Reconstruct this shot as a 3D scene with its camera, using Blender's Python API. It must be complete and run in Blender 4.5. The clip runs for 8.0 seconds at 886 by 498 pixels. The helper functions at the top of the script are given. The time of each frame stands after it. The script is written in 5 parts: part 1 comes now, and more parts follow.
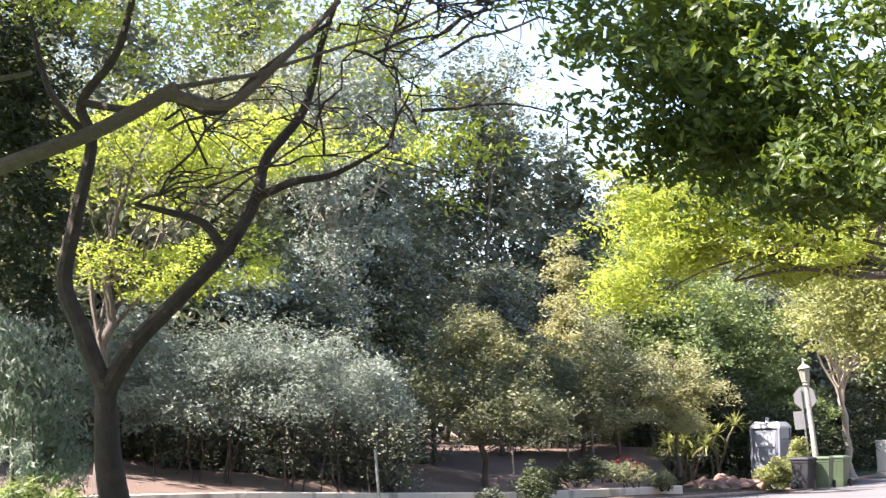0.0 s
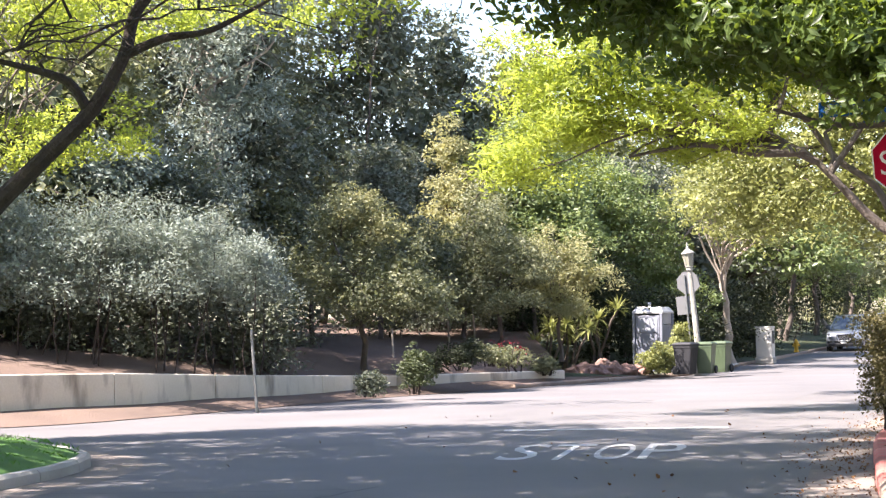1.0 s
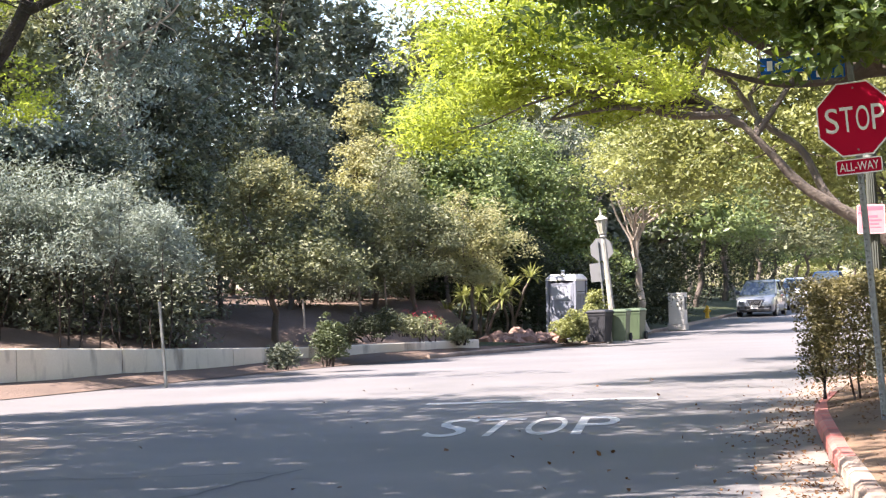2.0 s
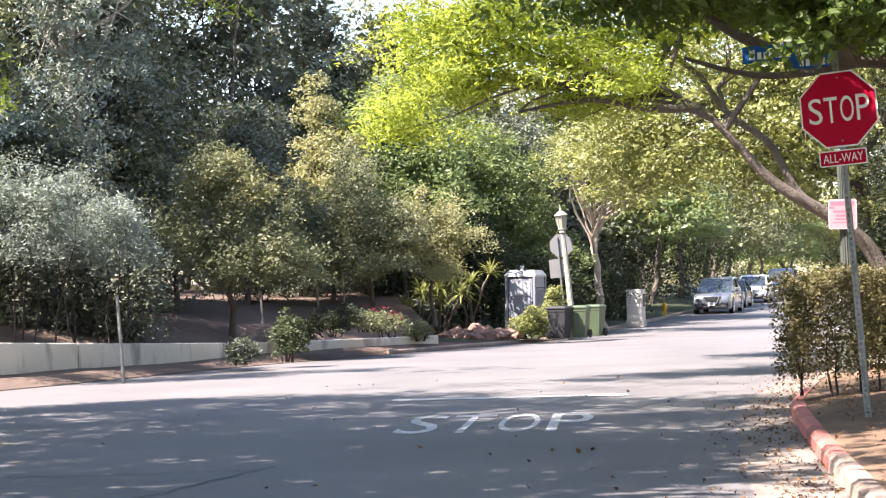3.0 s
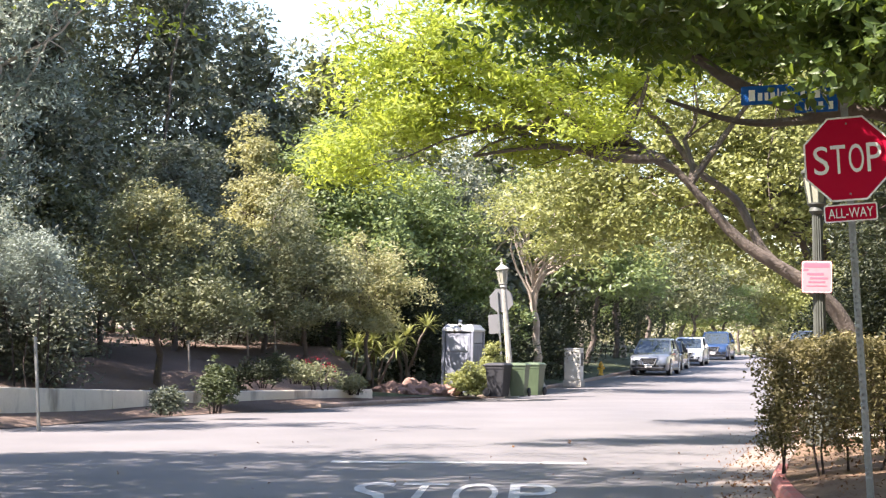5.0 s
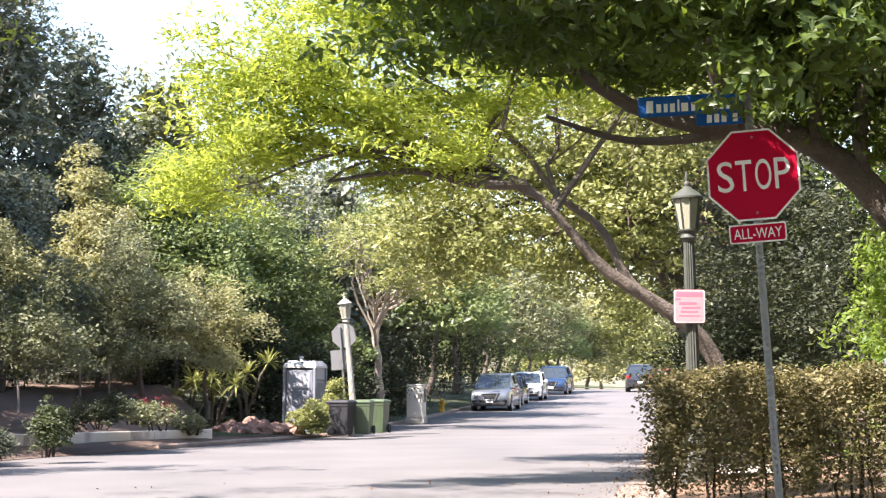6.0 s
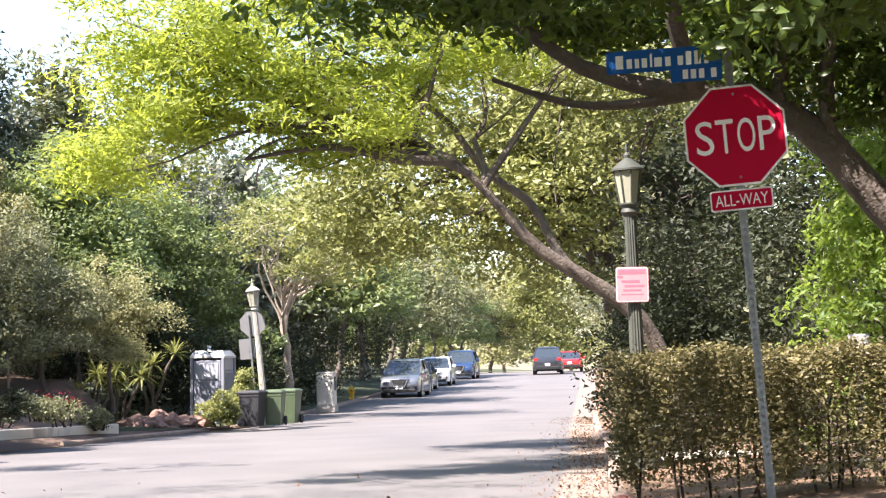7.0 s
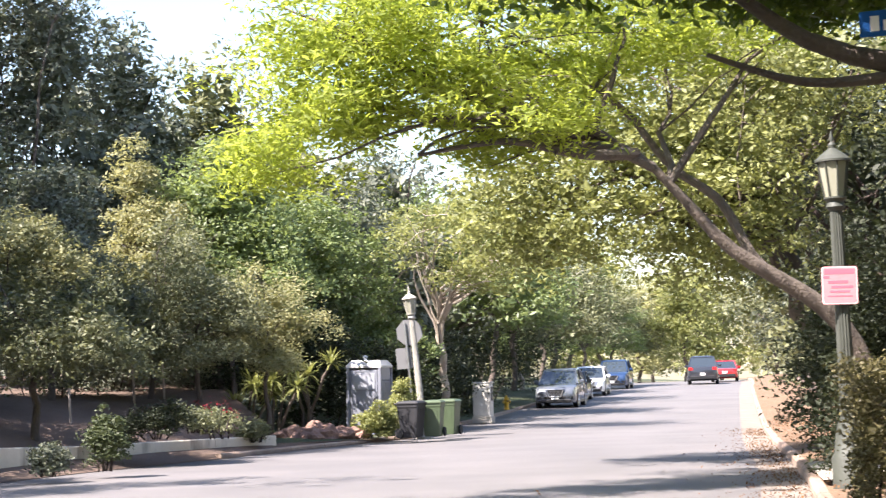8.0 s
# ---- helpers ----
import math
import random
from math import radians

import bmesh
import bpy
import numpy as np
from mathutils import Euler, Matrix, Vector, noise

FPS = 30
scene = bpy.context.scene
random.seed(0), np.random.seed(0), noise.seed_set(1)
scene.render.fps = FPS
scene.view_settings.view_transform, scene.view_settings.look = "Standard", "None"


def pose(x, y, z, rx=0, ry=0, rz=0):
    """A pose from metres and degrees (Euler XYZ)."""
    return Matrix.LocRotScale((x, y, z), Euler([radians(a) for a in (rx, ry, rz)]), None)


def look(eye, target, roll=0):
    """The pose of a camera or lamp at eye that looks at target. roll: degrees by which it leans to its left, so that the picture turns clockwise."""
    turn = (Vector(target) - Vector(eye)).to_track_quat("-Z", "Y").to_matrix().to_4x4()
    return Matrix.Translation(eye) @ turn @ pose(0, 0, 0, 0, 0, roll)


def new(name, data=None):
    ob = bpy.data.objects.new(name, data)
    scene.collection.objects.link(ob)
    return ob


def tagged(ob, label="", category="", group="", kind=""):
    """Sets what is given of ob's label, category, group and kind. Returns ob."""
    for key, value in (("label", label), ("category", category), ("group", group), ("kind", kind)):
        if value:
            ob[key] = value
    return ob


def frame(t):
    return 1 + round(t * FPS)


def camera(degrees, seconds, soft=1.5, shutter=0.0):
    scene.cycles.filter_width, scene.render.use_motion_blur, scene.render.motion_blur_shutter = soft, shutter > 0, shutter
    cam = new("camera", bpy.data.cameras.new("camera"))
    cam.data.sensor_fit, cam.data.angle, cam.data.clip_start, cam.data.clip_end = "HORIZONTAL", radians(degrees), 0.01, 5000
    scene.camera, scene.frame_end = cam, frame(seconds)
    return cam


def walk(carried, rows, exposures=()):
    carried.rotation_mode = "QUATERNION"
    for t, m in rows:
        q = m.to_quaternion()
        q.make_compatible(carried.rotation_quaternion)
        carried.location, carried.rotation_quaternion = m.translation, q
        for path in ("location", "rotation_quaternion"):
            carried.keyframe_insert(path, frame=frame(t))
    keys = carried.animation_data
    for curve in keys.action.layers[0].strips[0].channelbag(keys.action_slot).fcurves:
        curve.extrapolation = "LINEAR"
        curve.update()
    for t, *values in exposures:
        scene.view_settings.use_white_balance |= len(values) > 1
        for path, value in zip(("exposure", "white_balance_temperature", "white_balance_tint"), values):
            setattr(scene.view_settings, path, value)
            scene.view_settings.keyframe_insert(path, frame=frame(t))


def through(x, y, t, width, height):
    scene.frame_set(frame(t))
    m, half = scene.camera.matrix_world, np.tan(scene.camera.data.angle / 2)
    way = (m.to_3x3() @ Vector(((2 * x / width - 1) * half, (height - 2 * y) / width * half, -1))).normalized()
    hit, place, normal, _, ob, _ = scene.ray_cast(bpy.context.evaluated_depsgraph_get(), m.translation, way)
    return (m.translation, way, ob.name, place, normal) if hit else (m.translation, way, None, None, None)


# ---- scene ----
cam = camera(28.0, 8.0, soft=1.25, shutter=0.15)
PATH = [
    (0, (1.861, -4.264, 1.491), (1.452, -2.319, 1.723), -1.6),
    (0.5, (1.625, -3.328, 1.412), (1.305, -1.362, 1.591), -1.0),
    (1, (1.431, -2.693, 1.396), (1.154, -0.715, 1.498), -1.2),
    (1.5, (1.211, -2.092, 1.378), (0.986, -0.106, 1.455), -1.7),
    (2, (1.079, -1.685, 1.429), (0.908, 0.307, 1.493), -1.8),
    (3.3, (0.792, -1.006, 1.395), (0.683, 0.99, 1.451), -1.4),
    (3.5, (0.797, -0.84, 1.403), (0.684, 1.157, 1.456), -1.0),
    (4, (0.707, -0.593, 1.406), (0.594, 1.403, 1.46), -0.5),
    (4.2, (0.656, -0.415, 1.408), (0.548, 1.581, 1.47), -0.3),
    (5.5, (0.263, 1.456, 1.456), (0.313, 3.45, 1.602), 0.3),
    (6, (0.057, 2.144, 1.436), (0.212, 4.132, 1.594), -0.3),
    (6.5, (-0.139, 2.823, 1.451), (0.095, 4.803, 1.605), -1.3),
    (7, (-0.231, 3.651, 1.472), (0.039, 5.628, 1.612), -1.6),
    (7.5, (-0.417, 4.386, 1.49), (-0.186, 6.367, 1.635), -1.9),
    (8, (-0.584, 5.294, 1.477), (-0.473, 7.285, 1.633), -1.7),
]
walk(cam, [(t, look(eye, goal, lean)) for t, eye, goal, lean in PATH], [(0.0, 2.42, 6150, 20), (4.0, 2.35, 6200, 20), (6.0, 2.28, 6200, 19), (8.0, 2.2, 6150, 19)])

# ---- world and light ----
SUN_WAY = Vector((-0.54, -0.33, 0.77)).normalized()
world = bpy.data.worlds.new("world")
scene.world = world
world.use_nodes = True
wn = world.node_tree.nodes
sky = wn.new("ShaderNodeTexSky")
sky.sky_type = "NISHITA"
sky.sun_disc = False
sky.sun_elevation = math.asin(SUN_WAY.z)
sky.sun_rotation = math.atan2(SUN_WAY.x, SUN_WAY.y)
sky.air_density, sky.dust_density, sky.ozone_density = 1.3, 1.0, 0.4
wn["Background"].inputs["Strength"].default_value = 0.075
world.node_tree.links.new(sky.outputs[0], wn["Background"].inputs["Color"])
sun_data = bpy.data.lights.new("sun", "SUN")
sun_data.energy, sun_data.angle, sun_data.color = 5.0, radians(0.55), (1.0, 0.91, 0.78)
sun = new("sun", sun_data)
sun.matrix_world = look(SUN_WAY * 60, (0, 0, 0))


# ---- materials ----
def material(name, colour, dark=None, rough=0.7, metal=0.0, scale=4.0, fine=60.0, bump=0.15, amount=0.5, depth=0.01, coat=0.0, island=False):
    """Two colours mixed by noise at two scales, with fine relief."""
    m = bpy.data.materials.new(name)
    m.use_nodes = True
    nodes, link = m.node_tree.nodes, m.node_tree.links.new
    b = nodes["Principled BSDF"]
    dark = dark or tuple(c * 0.6 for c in colour)
    big, small = nodes.new("ShaderNodeTexNoise"), nodes.new("ShaderNodeTexNoise")
    big.inputs["Scale"].default_value, small.inputs["Scale"].default_value = scale, fine
    big.inputs["Detail"].default_value, small.inputs["Detail"].default_value = 5, 4
    geo = nodes.new("ShaderNodeNewGeometry")
    for n in (big, small):
        link(geo.outputs["Position"], n.inputs["Vector"])
    mixf = nodes.new("ShaderNodeMath")
    mixf.operation = "MULTIPLY_ADD"
    link(big.outputs["Fac"], mixf.inputs[0])
    mixf.inputs[1].default_value = 0.65
    half = nodes.new("ShaderNodeMath")
    half.operation = "MULTIPLY"
    half.inputs[1].default_value = 0.35
    link(small.outputs["Fac"], half.inputs[0])
    link(half.outputs[0], mixf.inputs[2])
    ramp = nodes.new("ShaderNodeMapRange")
    ramp.inputs["From Min"].default_value, ramp.inputs["From Max"].default_value = 0.5 - amount * 0.5, 0.5 + amount * 0.5
    link(mixf.outputs[0], ramp.inputs["Value"])
    mix = nodes.new("ShaderNodeMix")
    mix.data_type = "RGBA"
    mix.inputs["A"].default_value, mix.inputs["B"].default_value = (*dark, 1), (*colour, 1)
    link(ramp.outputs[0], mix.inputs["Factor"])
    last = mix.outputs["Result"]
    if island:
        info = nodes.new("ShaderNodeObjectInfo")
        hsv = nodes.new("ShaderNodeHueSaturation")
        vary = nodes.new("ShaderNodeMapRange")
        vary.inputs["To Min"].default_value, vary.inputs["To Max"].default_value = 0.75, 1.2
        link(info.outputs["Random"], vary.inputs["Value"])
        link(vary.outputs[0], hsv.inputs["Value"])
        link(last, hsv.inputs["Color"])
        last = hsv.outputs["Color"]
    link(last, b.inputs["Base Color"])
    b.inputs["Roughness"].default_value, b.inputs["Metallic"].default_value = rough, metal
    b.inputs["Coat Weight"].default_value = coat
    if bump:
        bp = nodes.new("ShaderNodeBump")
        bp.inputs["Strength"].default_value, bp.inputs["Distance"].default_value = bump, depth
        link(small.outputs["Fac"], bp.inputs["Height"])
        link(bp.outputs[0], b.inputs["Normal"])
    return m


def leaf_material(name, colour, other, through_colour, through=0.4, rough=0.45):
    """A thin leaf: a glossy front mixed with light that comes through, varied leaf by leaf and patch by patch."""
    m = bpy.data.materials.new(name)
    m.use_nodes = True
    nodes, link = m.node_tree.nodes, m.node_tree.links.new
    b, out = nodes["Principled BSDF"], nodes["Material Output"]
    geo = nodes.new("ShaderNodeNewGeometry")
    patch = nodes.new("ShaderNodeTexNoise")
    patch.inputs["Scale"].default_value = 0.7
    link(geo.outputs["Position"], patch.inputs["Vector"])
    add = nodes.new("ShaderNodeMath")
    add.operation = "MULTIPLY_ADD"
    link(geo.outputs["Random Per Island"], add.inputs[0])
    add.inputs[1].default_value = 0.6
    link(patch.outputs["Fac"], add.inputs[2])
    span = nodes.new("ShaderNodeMapRange")
    span.inputs["From Min"].default_value, span.inputs["From Max"].default_value = 0.4, 1.2
    link(add.outputs[0], span.inputs["Value"])
    mix = nodes.new("ShaderNodeMix")
    mix.data_type = "RGBA"
    mix.inputs["A"].default_value, mix.inputs["B"].default_value = (*other, 1), (*colour, 1)
    link(span.outputs[0], mix.inputs["Factor"])
    link(mix.outputs["Result"], b.inputs["Base Color"])
    b.inputs["Roughness"].default_value = rough + 0.1
    b.inputs["Specular IOR Level"].default_value = 0.32
    t = nodes.new("ShaderNodeBsdfTranslucent")
    t.inputs["Color"].default_value = (*through_colour, 1)
    shade = nodes.new("ShaderNodeMixShader")
    shade.inputs[0].default_value = through
    link(b.outputs[0], shade.inputs[1])
    link(t.outputs[0], shade.inputs[2])
    link(shade.outputs[0], out.inputs["Surface"])
    return m


def plain(name, colour, rough=0.5, metal=0.0, gloss=0.5, coat=0.0):
    m = bpy.data.materials.new(name)
    m.use_nodes = True
    b = m.node_tree.nodes["Principled BSDF"]
    b.inputs["Base Color"].default_value = (*colour, 1)
    b.inputs["Roughness"].default_value, b.inputs["Metallic"].default_value = rough, metal
    b.inputs["Coat Weight"].default_value = coat
    b.inputs["Specular IOR Level"].default_value = gloss
    return m


ASPHALT = material("asphalt", (0.165, 0.153, 0.15), (0.09, 0.086, 0.086), 0.72, scale=0.35, fine=45, bump=0.5, amount=0.5)
CONCRETE = material("concrete", (0.46, 0.43, 0.38), (0.27, 0.25, 0.22), 0.85, scale=1.2, fine=40, bump=0.3, amount=0.6)
CONCRETE_WALL = material("stained_concrete", (0.72, 0.67, 0.56), (0.52, 0.46, 0.36), 0.9, scale=0.9, fine=25, bump=0.25, amount=0.55)
RED_KERB = material("worn_red_paint", (0.50, 0.09, 0.07), (0.36, 0.22, 0.18), 0.75, scale=5, fine=50, bump=0.3, amount=0.45, island=True)
OLD_KERB = material("bare_kerb", (0.37, 0.29, 0.22), (0.23, 0.15, 0.12), 0.85, scale=4, fine=50, bump=0.3, amount=0.5, island=True)
SOIL = material("dry_soil", (0.17, 0.115, 0.085), (0.075, 0.052, 0.04), 0.95, scale=0.8, fine=18, bump=0.8, amount=0.6, depth=0.05)
LITTER = material("leaf_litter_soil", (0.23, 0.145, 0.085), (0.09, 0.056, 0.036), 0.95, scale=2.0, fine=22, bump=0.8, amount=0.5, depth=0.03)
TURF = material("turf", (0.09, 0.20, 0.03), (0.045, 0.11, 0.015), 0.9, scale=2.0, fine=40, bump=0.6, amount=0.5, depth=0.03)
VERGE_GRASS = material("patchy_verge_grass", (0.055, 0.085, 0.025), (0.05, 0.04, 0.03), 0.95, scale=0.9, fine=20, bump=0.8, amount=0.5, depth=0.05)
PAINT = material("worn_road_paint", (0.70, 0.69, 0.67), (0.27, 0.265, 0.265), 0.8, scale=2.0, fine=35, bump=0.2, amount=0.4)
TAR = plain("crack_tar", (0.02, 0.02, 0.02), 0.6)
BARK_DARK = material("dark_bark", (0.07, 0.05, 0.04), (0.022, 0.016, 0.014), 0.95, scale=5, fine=30, bump=0.9, depth=0.03)
BARK_GREY = material("grey_bark", (0.155, 0.125, 0.10), (0.06, 0.047, 0.04), 0.9, scale=3, fine=25, bump=0.8, depth=0.03)
BARK_PALE = material("pale_bark", (0.52, 0.46, 0.38), (0.26, 0.21, 0.17), 0.85, scale=3, fine=22, bump=0.5, depth=0.02)
LEAF_FICUS = leaf_material("glossy_dark_leaf", (0.095, 0.135, 0.03), (0.025, 0.045, 0.015), (0.24, 0.33, 0.03), 0.30, 0.30)
LEAF_JAC = leaf_material("yellow_green_leaf", (0.31, 0.36, 0.06), (0.095, 0.13, 0.03), (0.52, 0.59, 0.07), 0.5, 0.5)
LEAF_OLIVE = leaf_material("olive_leaf", (0.24, 0.245, 0.13), (0.075, 0.088, 0.052), (0.27, 0.29, 0.10), 0.25, 0.42)
LEAF_SILVER = leaf_material("silver_green_leaf", (0.28, 0.325, 0.27), (0.095, 0.12, 0.105), (0.32, 0.36, 0.25), 0.25, 0.42)
LEAF_DARK = leaf_material("dark_tree_leaf", (0.22, 0.235, 0.165), (0.07, 0.082, 0.065), (0.18, 0.21, 0.10), 0.22, 0.42)
# Dark green leaf; the gloom under the trees is put into its colour.
LEAF_DARK_SHADED = leaf_material("shade_darkened_leaf", (0.05, 0.06, 0.028), (0.018, 0.024, 0.014), (0.08, 0.10, 0.03), 0.2, 0.5)
LEAF_PALE = leaf_material("pale_leaf", (0.36, 0.35, 0.18), (0.17, 0.175, 0.09), (0.46, 0.44, 0.16), 0.35, 0.5)
LEAF_PALEGREEN = leaf_material("pale_green_leaf", (0.27, 0.28, 0.10), (0.09, 0.105, 0.04), (0.42, 0.44, 0.11), 0.30, 0.38)
LEAF_MID = leaf_material("mid_green_leaf", (0.20, 0.245, 0.10), (0.065, 0.095, 0.04), (0.34, 0.42, 0.11), 0.32, 0.32)
LEAF_HEDGE = leaf_material("hedge_leaf", (0.185, 0.16, 0.068), (0.042, 0.038, 0.019), (0.25, 0.225, 0.07), 0.22, 0.4)
LEAF_HEDGE_GREEN = leaf_material("dull_green_leaf", (0.085, 0.105, 0.045), (0.03, 0.04, 0.02), (0.12, 0.15, 0.04), 0.2, 0.45)
LEAF_LIME = leaf_material("lime_leaf", (0.19, 0.25, 0.05), (0.07, 0.12, 0.025), (0.36, 0.50, 0.06), 0.42, 0.4)
LEAF_FALLEN = leaf_material("fallen_leaf", (0.21, 0.105, 0.04), (0.07, 0.036, 0.018), (0.2, 0.1, 0.04), 0.15, 0.7)
GRASS_BLADE = leaf_material("grass_blade", (0.10, 0.24, 0.03), (0.05, 0.13, 0.02), (0.16, 0.38, 0.03), 0.35, 0.5)
FLOWER_RED = leaf_material("red_flower", (0.34, 0.03, 0.04), (0.2, 0.02, 0.03), (0.3, 0.03, 0.04), 0.3, 0.5)
GALVANISED = material("galvanised_steel", (0.29, 0.295, 0.285), (0.17, 0.175, 0.175), 0.5, 0.7, scale=8, fine=60, bump=0.05)
SIGN_RED = plain("sign_red", (0.42, 0.002, 0.028), 0.6, gloss=0.12)
SIGN_WHITE = plain("sign_white", (0.78, 0.77, 0.74), 0.45)
SIGN_BLUE = plain("sign_blue", (0.012, 0.085, 0.30), 0.6, gloss=0.15)
SIGN_BACK = plain("sign_back", (0.17, 0.17, 0.17), 0.5, 0.2)
SIGN_PINK = material("faded_sign", (0.58, 0.25, 0.27), (0.52, 0.19, 0.215), 0.5, scale=6, fine=30, bump=0)
SIGN_FADED_RED = plain("faded_red", (0.72, 0.12, 0.17), 0.5)
GUTTER = material("stained_gutter", (0.25, 0.21, 0.175), (0.12, 0.10, 0.085), 0.9, scale=1.6, fine=40, bump=0.3, amount=0.5)
PANEL_GREY = plain("panel_grey", (0.27, 0.28, 0.31), 0.5)
LAMP_PAINT = material("lamp_post_paint", (0.066, 0.072, 0.056), (0.035, 0.038, 0.032), 0.6, scale=6, fine=40, bump=0.2)
LAMP_CREAM = material("cream_post_paint", (0.36, 0.345, 0.30), (0.24, 0.23, 0.20), 0.7, scale=3, fine=30, bump=0.15)
LAMP_GLASS = plain("frosted_glass", (0.27, 0.265, 0.20), 0.25)
PLASTIC_GREY = material("toilet_plastic", (0.20, 0.21, 0.245), (0.14, 0.15, 0.18), 0.5, scale=2, fine=30, bump=0.1)
PLASTIC_WHITE = material("white_plastic", (0.55, 0.545, 0.53), (0.42, 0.415, 0.40), 0.5, scale=2, fine=30, bump=0.1)
BIN_BLACK = material("black_bin_plastic", (0.02, 0.02, 0.023), (0.012, 0.012, 0.014), 0.6, scale=3, fine=30, bump=0.1)
BIN_GREEN = material("green_bin_plastic", (0.07, 0.10, 0.05), (0.045, 0.065, 0.035), 0.5, scale=3, fine=30, bump=0.1)
CABINET_PAINT = material("cabinet_paint", (0.62, 0.60, 0.54), (0.45, 0.43, 0.39), 0.6, scale=2, fine=20, bump=0.1)
HYDRANT_YELLOW = material("hydrant_paint", (0.80, 0.46, 0.02), (0.6, 0.32, 0.02), 0.5, scale=5, fine=30, bump=0.1)
ROCK = material("red_brown_rock", (0.36, 0.22, 0.17), (0.15, 0.09, 0.075), 0.9, scale=2.5, fine=14, bump=0.9, depth=0.05, island=True)
TYRE = plain("tyre_rubber", (0.02, 0.02, 0.02), 0.85)
ALLOY = plain("alloy", (0.55, 0.55, 0.56), 0.3, 0.9)
CAR_GLASS = plain("car_glass", (0.03, 0.04, 0.05), 0.05, 0.0, coat=0.5)
CAR_BLACK = plain("car_trim", (0.015, 0.015, 0.016), 0.4)
CAR_LIGHT = plain("headlight", (0.6, 0.61, 0.63), 0.12, 0.2)
CAR_TAIL = plain("tail_light", (0.45, 0.02, 0.02), 0.25)
nt = CONCRETE_WALL.node_tree
streak, stretch, place = nt.nodes.new("ShaderNodeTexNoise"), nt.nodes.new("ShaderNodeMapping"), nt.nodes.new("ShaderNodeNewGeometry")
stretch.inputs["Scale"].default_value = (0.9, 0.9, 0.25)
streak.inputs["Scale"].default_value, streak.inputs["Detail"].default_value = 2.0, 6
nt.links.new(place.outputs["Position"], stretch.inputs["Vector"])
nt.links.new(stretch.outputs[0], streak.inputs["Vector"])
cut, tint = nt.nodes.new("ShaderNodeMapRange"), nt.nodes.new("ShaderNodeMix")
cut.inputs["From Min"].default_value, cut.inputs["From Max"].default_value = 0.54, 0.75
tint.data_type = "RGBA"
tint.inputs["B"].default_value = (0.10, 0.075, 0.055, 1)
nt.links.new(streak.outputs["Fac"], cut.inputs["Value"])
nt.links.new(cut.outputs[0], tint.inputs["Factor"])
base_in = nt.nodes["Principled BSDF"].inputs["Base Color"]
nt.links.new(base_in.links[0].from_socket, tint.inputs["A"])
nt.links.new(tint.outputs["Result"], base_in)
PAINT_SILVER = plain("silver_car_paint", (0.13, 0.145, 0.17), 0.3, 0.4, coat=1.0)
PAINT_WHITE = plain("white_car_paint", (0.75, 0.75, 0.75), 0.35, 0.0, coat=1.0)
PAINT_DARK = plain("dark_car_paint", (0.03, 0.032, 0.04), 0.3, 0.3, coat=1.0)
PAINT_BLUE = plain("blue_car_paint", (0.025, 0.055, 0.13), 0.3, 0.4, coat=1.0)
PAINT_CRIMSON = plain("red_car_paint", (0.40, 0.02, 0.02), 0.3, 0.2, coat=1.0)


